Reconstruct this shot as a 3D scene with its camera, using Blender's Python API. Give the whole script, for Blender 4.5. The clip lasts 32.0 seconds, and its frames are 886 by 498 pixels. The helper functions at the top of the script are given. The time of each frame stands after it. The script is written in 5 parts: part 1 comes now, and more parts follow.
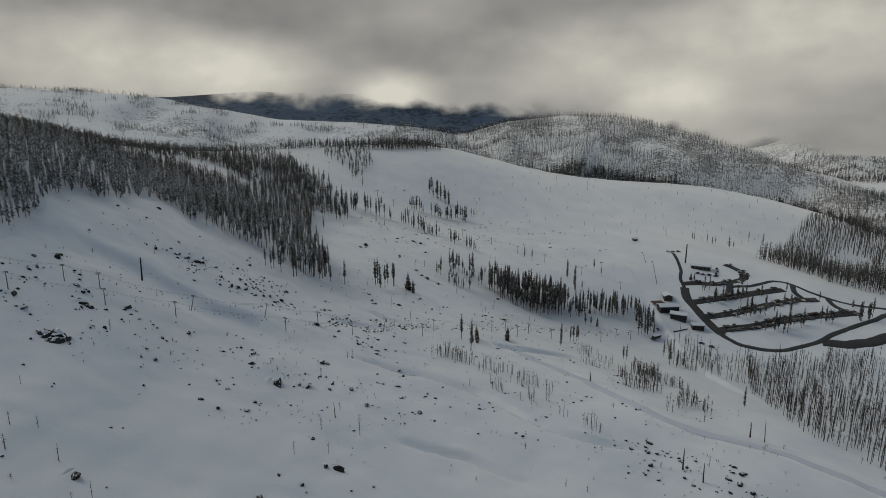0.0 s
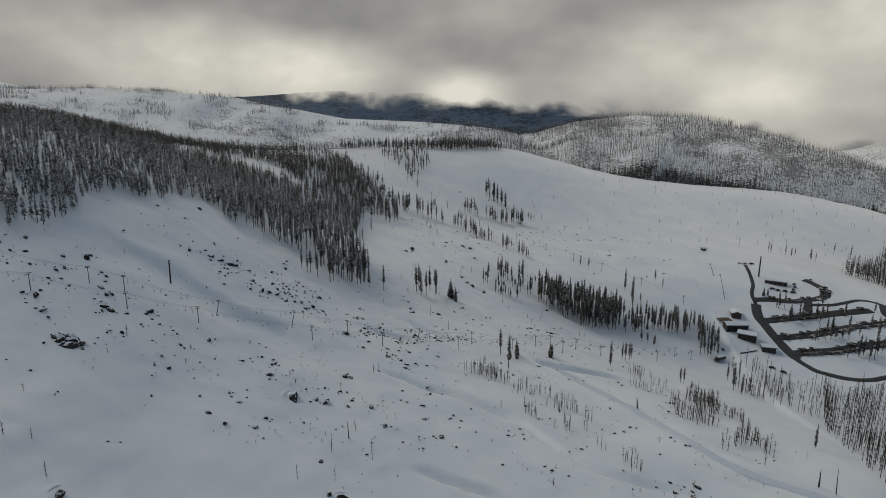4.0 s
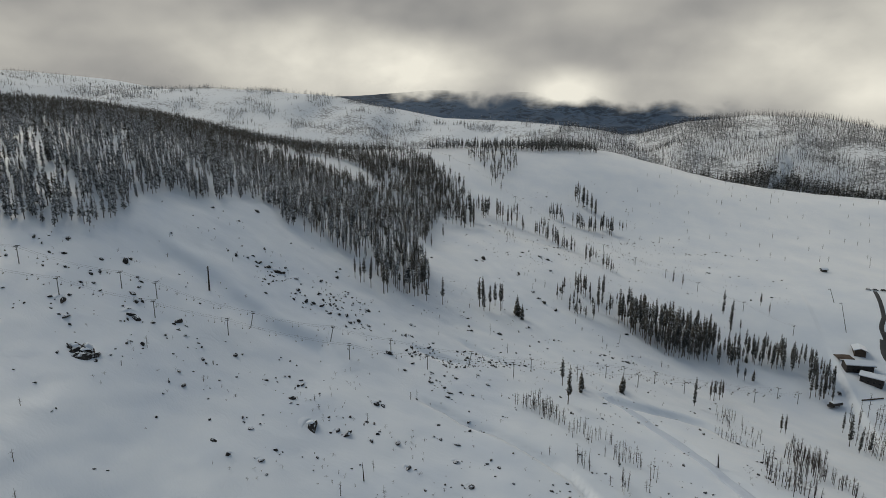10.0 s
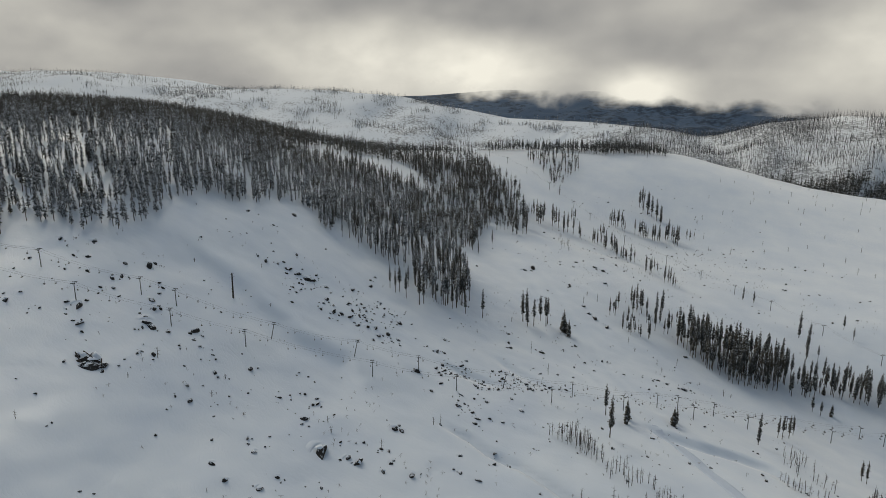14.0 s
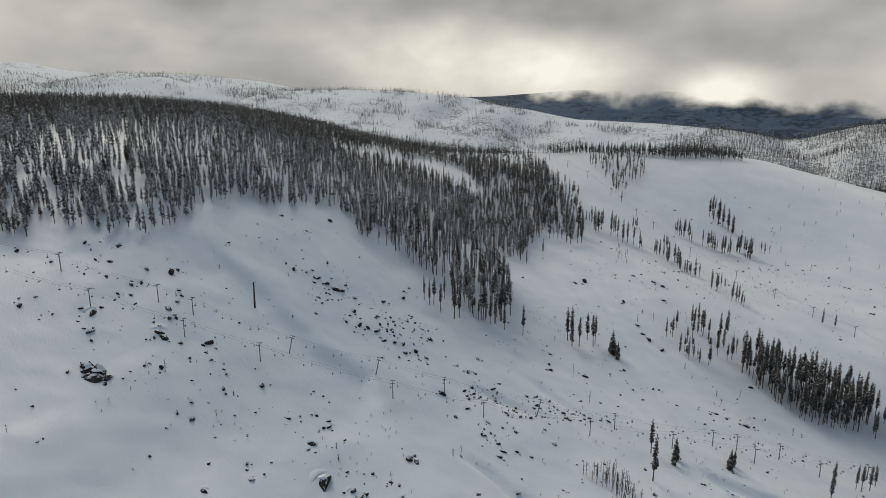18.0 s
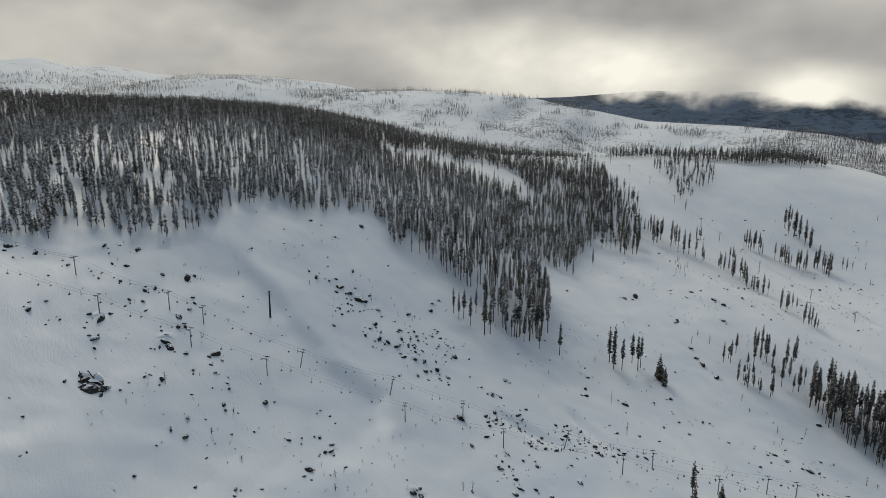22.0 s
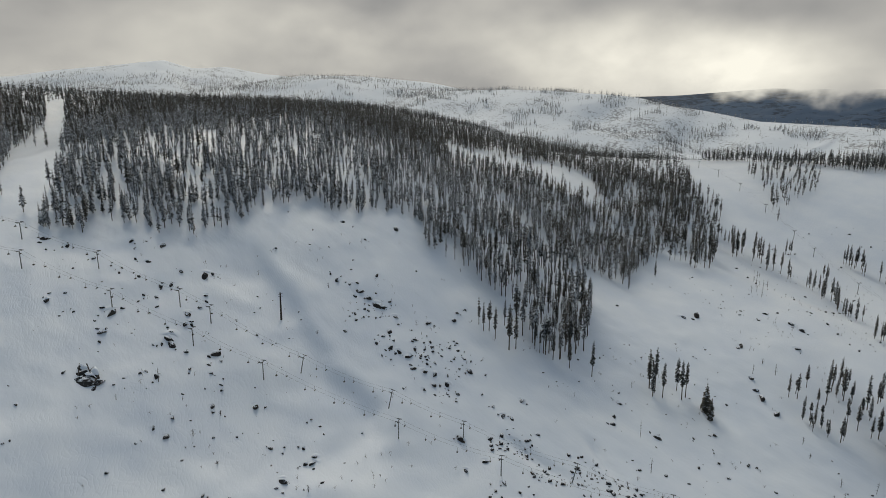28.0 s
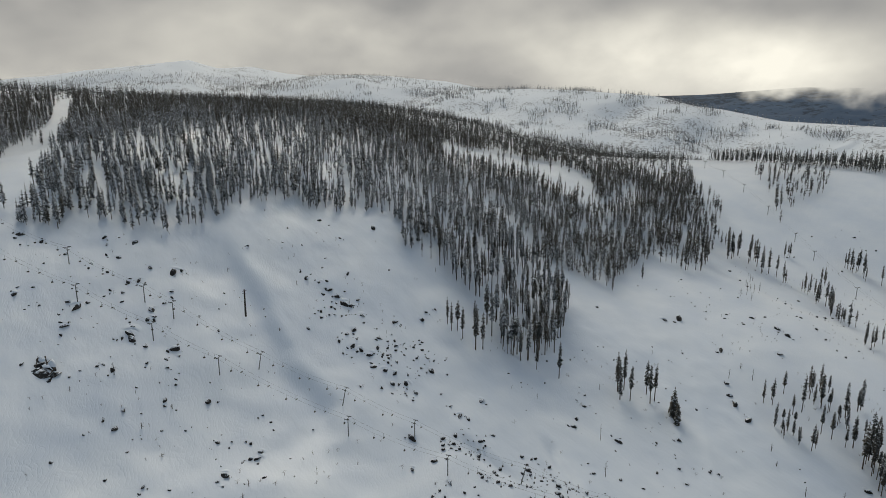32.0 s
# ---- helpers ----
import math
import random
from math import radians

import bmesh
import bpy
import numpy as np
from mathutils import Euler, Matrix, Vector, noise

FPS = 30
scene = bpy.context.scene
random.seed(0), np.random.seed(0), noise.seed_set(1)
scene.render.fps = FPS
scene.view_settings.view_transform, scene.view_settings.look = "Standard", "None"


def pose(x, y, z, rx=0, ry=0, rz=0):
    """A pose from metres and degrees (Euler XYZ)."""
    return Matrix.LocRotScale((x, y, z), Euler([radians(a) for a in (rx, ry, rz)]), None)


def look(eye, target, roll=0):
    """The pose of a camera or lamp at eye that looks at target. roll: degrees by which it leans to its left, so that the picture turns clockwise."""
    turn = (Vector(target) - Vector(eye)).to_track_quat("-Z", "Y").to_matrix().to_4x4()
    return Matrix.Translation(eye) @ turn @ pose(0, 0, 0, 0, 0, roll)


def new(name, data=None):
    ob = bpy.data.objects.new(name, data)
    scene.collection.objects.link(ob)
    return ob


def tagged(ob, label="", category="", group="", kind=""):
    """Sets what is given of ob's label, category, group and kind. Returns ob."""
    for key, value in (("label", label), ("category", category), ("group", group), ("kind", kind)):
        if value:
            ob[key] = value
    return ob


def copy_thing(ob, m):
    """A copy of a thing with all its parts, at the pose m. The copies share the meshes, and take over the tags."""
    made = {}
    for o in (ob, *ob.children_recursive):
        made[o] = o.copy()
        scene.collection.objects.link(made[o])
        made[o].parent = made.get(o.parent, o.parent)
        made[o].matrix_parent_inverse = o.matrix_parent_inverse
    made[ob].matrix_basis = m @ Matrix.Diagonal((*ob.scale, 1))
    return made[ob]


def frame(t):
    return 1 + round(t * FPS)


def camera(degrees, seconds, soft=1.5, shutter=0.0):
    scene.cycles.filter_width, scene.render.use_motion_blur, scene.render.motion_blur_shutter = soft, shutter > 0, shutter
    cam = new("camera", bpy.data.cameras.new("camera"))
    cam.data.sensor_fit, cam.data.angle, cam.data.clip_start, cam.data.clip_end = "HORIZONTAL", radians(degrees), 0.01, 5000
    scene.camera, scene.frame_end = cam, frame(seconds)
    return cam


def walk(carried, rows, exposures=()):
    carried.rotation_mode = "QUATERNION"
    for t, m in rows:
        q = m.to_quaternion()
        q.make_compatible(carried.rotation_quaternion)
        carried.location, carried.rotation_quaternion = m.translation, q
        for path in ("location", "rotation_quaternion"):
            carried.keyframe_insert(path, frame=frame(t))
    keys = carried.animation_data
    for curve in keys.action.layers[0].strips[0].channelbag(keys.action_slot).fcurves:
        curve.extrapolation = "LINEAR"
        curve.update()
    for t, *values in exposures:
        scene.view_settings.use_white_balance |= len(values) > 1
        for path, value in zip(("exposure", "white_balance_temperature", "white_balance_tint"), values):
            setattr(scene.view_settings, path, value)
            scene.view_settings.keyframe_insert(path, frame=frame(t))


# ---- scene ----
cam = camera(71.27, 32.0, soft=0.7)
PATH = [
    (0, pose(-0.00, 0.00, 120.00, 76.953, 0, 0.002)),
    (1, pose(4.76, 5.38, 120.28, 76.930, 0, 1.661)),
    (2, pose(9.35, 10.91, 120.50, 76.908, 0, 3.312)),
    (3, pose(13.60, 16.76, 120.60, 76.890, 0, 4.945)),
    (4, pose(17.40, 23.02, 120.57, 76.878, 0, 6.557)),
    (5, pose(20.88, 29.56, 120.49, 76.868, 0, 8.160)),
    (6, pose(24.24, 36.18, 120.45, 76.858, 0, 9.772)),
    (7, pose(27.62, 42.72, 120.54, 76.847, 0, 11.405)),
    (8, pose(30.90, 49.24, 120.70, 76.833, 0, 13.046)),
    (9, pose(33.90, 55.86, 120.86, 76.815, 0, 14.677)),
    (10, pose(36.49, 62.64, 120.95, 76.794, 0, 16.286)),
    (11, pose(38.80, 69.53, 121.02, 76.774, 0, 17.883)),
    (12, pose(40.97, 76.44, 121.15, 76.759, 0, 19.487)),
    (13, pose(43.13, 83.29, 121.40, 76.754, 0, 21.110)),
    (14, pose(45.19, 90.13, 121.70, 76.756, 0, 22.744)),
    (15, pose(47.03, 97.02, 121.98, 76.764, 0, 24.376)),
    (16, pose(48.57, 104.02, 122.17, 76.778, 0, 25.998)),
    (17, pose(49.94, 111.08, 122.29, 76.794, 0, 27.613)),
    (18, pose(51.29, 118.16, 122.36, 76.813, 0, 29.230)),
    (19, pose(52.74, 125.21, 122.41, 76.832, 0, 30.854)),
    (20, pose(54.25, 132.25, 122.47, 76.852, 0, 32.477)),
    (21, pose(55.68, 139.28, 122.57, 76.874, 0, 34.089)),
    (22, pose(57.03, 146.29, 122.72, 76.895, 0, 35.684)),
    (23, pose(58.66, 153.14, 122.87, 76.910, 0, 37.268)),
    (24, pose(60.95, 159.67, 122.98, 76.912, 0, 38.856)),
    (25, pose(63.99, 165.89, 123.03, 76.901, 0, 40.479)),
    (26, pose(67.76, 171.84, 123.05, 76.879, 0, 42.144)),
    (27, pose(72.03, 177.66, 123.05, 76.848, 0, 43.772)),
    (28, pose(76.35, 183.13, 123.14, 76.800, 0, 45.397)),
    (28.5, pose(78.46, 185.74, 123.25, 76.770, 0, 46.154)),
    (29, pose(80.83, 188.68, 123.40, 76.755, 0, 46.458)),
    (29.5, pose(83.14, 191.24, 123.49, 76.746, 0, 46.447)),
    (30, pose(85.88, 193.91, 123.33, 76.767, 0, 46.625)),
    (31, pose(90.90, 198.75, 123.67, 76.680, 0, 47.146)),
    (32, pose(96.34, 203.59, 123.34, 76.730, 0, 47.926)),
]
walk(cam, PATH, exposures=((0, -0.54), (3, -0.42), (6, -0.27), (9, -0.18), (13, -0.1), (17, -0.01), (24, 0.04), (32, 0.07)))

# ---------------------------------------------------------------- sky and light
SUN_ELEV, SUN_AZ = 42.0, -60.0        # degrees; azimuth to the right of +y
world = bpy.data.worlds.new("overcast_sky")
scene.world = world
world.use_nodes = True
wn, wl = world.node_tree.nodes, world.node_tree.links
wbg = wn["Background"]
wsky = wn.new("ShaderNodeTexSky")
wsky.sky_type = "NISHITA"
wsky.sun_disc = False
wsky.sun_elevation, wsky.sun_rotation = radians(SUN_ELEV), radians(SUN_AZ)
wsky.dust_density = 2.0
wmix = wn.new("ShaderNodeMix")
wmix.data_type = "RGBA"
wmix.inputs[0].default_value = 0.8
wmix.inputs[7].default_value = (2.85, 3.6, 4.3, 1)      # the cloud deck overhead
wl.new(wsky.outputs[0], wmix.inputs[6])
wl.new(wmix.outputs[2], wbg.inputs[0])
wbg.inputs[1].default_value = 0.07
sun = new("sun", bpy.data.lights.new("sun", "SUN"))
sun.data.energy, sun.data.angle, sun.data.color = 1.68, radians(38), (1.0, 0.92, 0.75)
se, sa = radians(SUN_ELEV), radians(SUN_AZ)
sun_dir = Vector((math.sin(sa) * math.cos(se), math.cos(sa) * math.cos(se), math.sin(se)))
sun.matrix_basis = look(sun_dir * 300, (0, 0, 0))

# ---------------------------------------------------------------- materials
def nodes_of(name):
    m = bpy.data.materials.new(name)
    m.use_nodes = True
    return m, m.node_tree.nodes, m.node_tree.links, m.node_tree.nodes["Principled BSDF"]


def ramp(nd, stops):
    r = nd.new("ShaderNodeValToRGB")
    while len(r.color_ramp.elements) < len(stops):
        r.color_ramp.elements.new(0.5)
    for e, (p, c) in zip(r.color_ramp.elements, stops):
        e.position, e.color = p, (*c, 1) if len(c) == 3 else c
    return r


def noise_node(nd, lk, scale, detail=4.0, coords="Object", rough=0.55, squash=None):
    tc = nd.new("ShaderNodeTexCoord")
    n = nd.new("ShaderNodeTexNoise")
    n.inputs["Scale"].default_value, n.inputs["Detail"].default_value, n.inputs["Roughness"].default_value = scale, detail, rough
    if squash:
        mp = nd.new("ShaderNodeMapping")
        mp.inputs["Scale"].default_value = squash
        lk.new(tc.outputs[coords], mp.inputs[0])
        lk.new(mp.outputs[0], n.inputs["Vector"])
    else:
        lk.new(tc.outputs[coords], n.inputs["Vector"])
    return n


def math_node(nd, lk, op, a, b=None, c=None, clamp=False):
    m = nd.new("ShaderNodeMath")
    m.operation, m.use_clamp = op, clamp
    for k, v in enumerate((a, b, c)):
        if v is None:
            continue
        if isinstance(v, (int, float)):
            m.inputs[k].default_value = v
        else:
            lk.new(v, m.inputs[k])
    return m.outputs[0]


def mottled(name, dark, light, scale=1.0, rough=0.8, bump=0.3, bump_scale=None, metal=0.0, depth=0.05):
    """A surface whose colour wanders between two tones at two sizes, with fine relief."""
    m, nd, lk, bs = nodes_of(name)
    big, fine = noise_node(nd, lk, scale, 3), noise_node(nd, lk, scale * 9, 5)
    mix = math_node(nd, lk, "MULTIPLY_ADD", big.outputs[0], 0.6, math_node(nd, lk, "MULTIPLY", fine.outputs[0], 0.4))
    info = nd.new("ShaderNodeObjectInfo")
    mix = math_node(nd, lk, "ADD", mix, math_node(nd, lk, "MULTIPLY_ADD", info.outputs["Random"], 0.16, -0.08))
    r = ramp(nd, [(0.3, dark), (0.7, light)])
    lk.new(mix, r.inputs[0])
    lk.new(r.outputs[0], bs.inputs["Base Color"])
    bs.inputs["Roughness"].default_value, bs.inputs["Metallic"].default_value = rough, metal
    if bump:
        b = nd.new("ShaderNodeBump")
        b.inputs["Strength"].default_value, b.inputs["Distance"].default_value = bump, depth
        lk.new(fine.outputs[0], b.inputs["Height"])
        lk.new(b.outputs[0], bs.inputs["Normal"])
    return m


def snow_material():
    m, nd, lk, bs = nodes_of("snow")
    drift, ripple, grain = noise_node(nd, lk, 0.03, 3), noise_node(nd, lk, 0.22, 4, squash=(1.0, 2.2, 1.0)), noise_node(nd, lk, 1.6, 4)
    r = ramp(nd, [(0.3, (0.585, 0.645, 0.735)), (0.75, (0.71, 0.75, 0.80))])
    lk.new(drift.outputs[0], r.inputs[0])
    lk.new(r.outputs[0], bs.inputs["Base Color"])
    bs.inputs["Roughness"].default_value = 0.45
    bs.inputs["Specular IOR Level"].default_value = 0.6
    bs.inputs["Sheen Weight"].default_value = 1.0
    bs.inputs["Sheen Roughness"].default_value = 0.35
    tc = nd.new("ShaderNodeTexCoord")
    turns = nd.new("ShaderNodeTexWave")              # swinging ski tracks
    turns.bands_direction = "DIAGONAL"
    for key, val in (("Scale", 0.42), ("Distortion", 18.0), ("Detail", 2.0), ("Detail Scale", 0.35), ("Detail Roughness", 0.5)):
        turns.inputs[key].default_value = val
    lk.new(tc.outputs["Object"], turns.inputs["Vector"])
    where = nd.new("ShaderNodeMapRange")             # ski tracks, in places only
    where.inputs[1].default_value, where.inputs[2].default_value, where.inputs[4].default_value = 0.46, 0.62, 0.34
    lk.new(noise_node(nd, lk, 0.012, 2).outputs[0], where.inputs[0])
    tracks = math_node(nd, lk, "MULTIPLY", math_node(nd, lk, "POWER", turns.outputs[1], 8.0), where.outputs[0])
    cells = nd.new("ShaderNodeTexVoronoi")           # nested crescents left by skiers
    cells.inputs["Scale"].default_value, cells.inputs["Randomness"].default_value = 0.085, 1.0
    lk.new(tc.outputs["Object"], cells.inputs["Vector"])
    pick = nd.new("ShaderNodeSeparateColor")
    lk.new(cells.outputs["Color"], pick.inputs[0])
    arcs = math_node(nd, lk, "SINE", math_node(nd, lk, "MULTIPLY_ADD", cells.outputs["Distance"], 28.0, math_node(nd, lk, "MULTIPLY", ripple.outputs[0], 9.0)))
    arcs = math_node(nd, lk, "MULTIPLY", math_node(nd, lk, "POWER", math_node(nd, lk, "MULTIPLY_ADD", arcs, 0.5, 0.5), 4.0), math_node(nd, lk, "GREATER_THAN", pick.outputs[0], 0.45))
    tracks = math_node(nd, lk, "MULTIPLY_ADD", math_node(nd, lk, "MULTIPLY", arcs, where.outputs[0]), 0.8, tracks)
    h = math_node(nd, lk, "MULTIPLY_ADD", grain.outputs[0], 0.32, math_node(nd, lk, "SUBTRACT", ripple.outputs[0], tracks))
    b = nd.new("ShaderNodeBump")
    b.inputs["Strength"].default_value, b.inputs["Distance"].default_value = 0.22, 0.45
    lk.new(h, b.inputs["Height"])
    lk.new(b.outputs[0], bs.inputs["Normal"])
    return m


def dusted(name, dark, light, snow=0.5, edge=0.35, rough=0.8, scale=0.6, piece=1.1):
    """Dark stuff with snow lying on whatever faces up."""
    m, nd, lk, bs = nodes_of(name)
    n1, n2 = noise_node(nd, lk, scale, 3), noise_node(nd, lk, scale * 6, 4)
    geo = nd.new("ShaderNodeNewGeometry")
    sep = nd.new("ShaderNodeSeparateXYZ")
    lk.new(geo.outputs["Normal"], sep.inputs[0])
    up = math_node(nd, lk, "ABSOLUTE", sep.outputs[2])
    lie = math_node(nd, lk, "ADD", up, math_node(nd, lk, "MULTIPLY_ADD", n2.outputs[0], 1.2, -0.6))
    lie = math_node(nd, lk, "ADD", lie, math_node(nd, lk, "MULTIPLY_ADD", geo.outputs["Random Per Island"], piece, -0.5 * piece))
    lying = nd.new("ShaderNodeMapRange")
    lying.interpolation_type = "SMOOTHSTEP"
    lying.inputs[1].default_value, lying.inputs[2].default_value = 1.0 - snow, 1.0 - snow + edge
    lk.new(lie, lying.inputs[0])
    tone = ramp(nd, [(0.3, dark), (0.7, light)])
    lk.new(n1.outputs[0], tone.inputs[0])
    mix = nd.new("ShaderNodeMix")
    mix.data_type = "RGBA"
    lk.new(lying.outputs[0], mix.inputs[0])
    lk.new(tone.outputs[0], mix.inputs[6])
    mix.inputs[7].default_value = (0.74, 0.77, 0.82, 1)
    lk.new(mix.outputs[2], bs.inputs["Base Color"])
    bs.inputs["Roughness"].default_value = rough
    bs.inputs["Specular IOR Level"].default_value = 0.2
    return m


# bright breaks in the cloud: direction x, y, z, reach, strength
GLOWS = [
    (-0.096, 0.995, 0.018, 0.065, 0.62), (-0.32, 0.945, 0.045, 0.10, 0.52), (0.325, 0.945, 0.008, 0.09, 0.4), (0.254, 0.964, 0.075, 0.12, 0.30),
    (0.49, 0.866, 0.13, 0.150, 0.45), (-0.55, 0.83, 0.068, 0.11, 0.28), (-0.79, 0.60, 0.104, 0.10, 0.16), (-0.44, 0.895, 0.068, 0.12, 0.28),
    (-0.883, 0.458, 0.10, 0.08, 0.06), (0.11, 0.99, 0.05, 0.14, 0.12),
]


def cloud_material(name, fringe, sink=0.066, begin=None):
    """Cloud whose tone depends on the direction alone; fringe: with a ragged, thinning lower edge."""
    m, nd, lk, bs = nodes_of(name)
    nd.remove(bs)
    geo = nd.new("ShaderNodeNewGeometry")
    off = nd.new("ShaderNodeVectorMath")
    off.operation = "SUBTRACT"
    off.inputs[1].default_value = (48, 110, 121)
    lk.new(geo.outputs["Position"], off.inputs[0])
    way = nd.new("ShaderNodeVectorMath")
    way.operation = "NORMALIZE"
    lk.new(off.outputs[0], way.inputs[0])
    sep = nd.new("ShaderNodeSeparateXYZ")
    lk.new(way.outputs[0], sep.inputs[0])

    def puff(scale, squash, detail, rough=0.55):
        mp = nd.new("ShaderNodeMapping")
        mp.inputs["Scale"].default_value = squash
        lk.new(way.outputs[0], mp.inputs[0])
        n = nd.new("ShaderNodeTexNoise")
        n.inputs["Scale"].default_value, n.inputs["Detail"].default_value, n.inputs["Roughness"].default_value = scale, detail, rough
        n.inputs["Distortion"].default_value = 0.1
        lk.new(mp.outputs[0], n.inputs["Vector"])
        return n.outputs[0]

    bank = puff(3.6, (1, 1, 1.9), 3, 0.48)
    wisp = puff(11.0, (1, 1, 1.5), 4, 0.5)
    v = math_node(nd, lk, "MULTIPLY_ADD", bank, 1.0, math_node(nd, lk, "MULTIPLY_ADD", wisp, 0.16, 0.05))
    glow = None
    for x, y, z, reach, amount in GLOWS:
        sc = nd.new("ShaderNodeVectorMath")
        sc.operation = "MULTIPLY_ADD"
        sc.inputs[1].default_value = (1, 1, 2.0)
        length = math.sqrt(x * x + y * y + z * z)
        sc.inputs[2].default_value = (-x / length, -y / length, -2.0 * z / length)
        lk.new(way.outputs[0], sc.inputs[0])
        ln = nd.new("ShaderNodeVectorMath")
        ln.operation = "LENGTH"
        lk.new(sc.outputs[0], ln.inputs[0])
        mr = nd.new("ShaderNodeMapRange")
        mr.interpolation_type = "SMOOTHSTEP"
        mr.inputs[1].default_value, mr.inputs[2].default_value, mr.inputs[3].default_value, mr.inputs[4].default_value = 0, reach * 1.7, amount, 0
        lk.new(ln.outputs["Value"], mr.inputs[0])
        glow = mr.outputs[0] if glow is None else math_node(nd, lk, "ADD", glow, mr.outputs[0])
    glow = math_node(nd, lk, "MULTIPLY", glow, math_node(nd, lk, "MULTIPLY_ADD", wisp, 1.2, 0.4))
    low = nd.new("ShaderNodeMapRange")           # thinner and brighter towards the horizon
    low.inputs[1].default_value, low.inputs[2].default_value, low.inputs[3].default_value, low.inputs[4].default_value = 0.0, 0.17, 0.10, -0.02
    lk.new(sep.outputs[2], low.inputs[0])
    tone = math_node(nd, lk, "ADD", math_node(nd, lk, "ADD", v, glow), low.outputs[0])
    col = ramp(nd, [(0.28, (0.24, 0.242, 0.243)), (0.41, (0.415, 0.405, 0.38)), (0.53, (0.59, 0.572, 0.515)), (0.80, (0.94, 0.905, 0.79))])
    lk.new(math_node(nd, lk, "MULTIPLY", tone, 0.605), col.inputs[0])
    em = nd.new("ShaderNodeEmission")
    lk.new(col.outputs[0], em.inputs[0])
    out = nd["Material Output"]
    if not fringe:
        lk.new(em.outputs[0], out.inputs[0])
        return m
    edge = math_node(nd, lk, "MULTIPLY_ADD", sep.outputs[0], sink, sep.outputs[2])
    edge = math_node(nd, lk, "ADD", edge, math_node(nd, lk, "MULTIPLY_ADD", wisp, 0.09, -0.045))
    al = nd.new("ShaderNodeMapRange")
    al.interpolation_type = "SMOOTHSTEP"
    al.inputs[1].default_value, al.inputs[2].default_value = fringe
    lk.new(edge, al.inputs[0])
    cover = al.outputs[0]
    if begin:                                     # thinning out towards the west
        side = nd.new("ShaderNodeMapRange")
        side.interpolation_type = "SMOOTHSTEP"
        side.inputs[1].default_value, side.inputs[2].default_value = begin
        lk.new(sep.outputs[0], side.inputs[0])
        cover = math_node(nd, lk, "MULTIPLY", cover, side.outputs[0])
    clear = nd.new("ShaderNodeBsdfTransparent")
    ms = nd.new("ShaderNodeMixShader")
    lk.new(cover, ms.inputs[0])
    lk.new(clear.outputs[0], ms.inputs[1])
    lk.new(em.outputs[0], ms.inputs[2])
    lk.new(ms.outputs[0], out.inputs[0])
    return m


SNOW = snow_material()
NEEDLES = dusted("snowy_needles", (0.04, 0.037, 0.030), (0.10, 0.09, 0.072), snow=0.12, edge=0.55, piece=0.6)
FROSTED = dusted("frosted_needles", (0.042, 0.043, 0.041), (0.105, 0.104, 0.098), snow=0.45, edge=0.75, piece=0.6)
DARK_NEEDLES = dusted("dark_needles", (0.032, 0.034, 0.032), (0.08, 0.081, 0.074), snow=0.03, edge=0.4, piece=0.6)
BARK = mottled("bark", (0.05, 0.041, 0.033), (0.125, 0.098, 0.074), 0.8, 0.9, 0.5)


def brushy(name, cover, dark=(0.09, 0.09, 0.095), light=(0.76, 0.79, 0.83), size=1.0):
    """Snow with low brush and rocks showing through in ragged patches."""
    m, nd, lk, bs = nodes_of(name)
    area, clump, speck = noise_node(nd, lk, 0.0045 * size, 3), noise_node(nd, lk, 0.02 * size, 3), noise_node(nd, lk, 0.16 * size, 4, rough=0.7)
    v = math_node(nd, lk, "MULTIPLY_ADD", area.outputs[0], 1.0, math_node(nd, lk, "MULTIPLY", clump.outputs[0], 0.7))
    v = math_node(nd, lk, "MULTIPLY_ADD", speck.outputs[0], 1.3, v)
    lim = nd.new("ShaderNodeMapRange")
    lim.interpolation_type = "SMOOTHSTEP"
    lim.inputs[1].default_value, lim.inputs[2].default_value = 1.5 + 0.45 * (0.5 - cover), 1.72 + 0.45 * (0.5 - cover)
    lk.new(v, lim.inputs[0])
    r = ramp(nd, [(0.0, light), (1.0, dark)])
    lk.new(lim.outputs[0], r.inputs[0])
    lk.new(r.outputs[0], bs.inputs["Base Color"])
    bs.inputs["Roughness"].default_value = 0.8
    bs.inputs["Specular IOR Level"].default_value = 0.2
    return m


BRUSH = brushy("brushy_snow", 0.62, (0.3, 0.305, 0.315), (0.76, 0.78, 0.81))
HILL_SNOW = brushy("hill_snow", 0.36, (0.33, 0.335, 0.35))
GREY_WOODS = dusted("grey_dead_woods", (0.075, 0.077, 0.082), (0.19, 0.193, 0.2), snow=0.3, edge=0.5)
PACKED = mottled("packed_snow", (0.50, 0.555, 0.65), (0.60, 0.65, 0.73), 0.15, 0.6, 0.4, depth=0.2)
BURNT = mottled("burnt_wood", (0.020, 0.017, 0.015), (0.078, 0.064, 0.055), 0.7, 0.9, 0.5)
ROCK = dusted("boulder_stone", (0.016, 0.015, 0.015), (0.055, 0.05, 0.046), snow=0.3, edge=0.3, scale=0.9, piece=0.0)
STEEL = mottled("galvanised_steel", (0.10, 0.11, 0.11), (0.2, 0.21, 0.21), 1.5, 0.5, 0.1, metal=0.6)
CABLE = mottled("steel_rope", (0.04, 0.04, 0.04), (0.09, 0.09, 0.09), 2.0, 0.6, 0, metal=0.5)
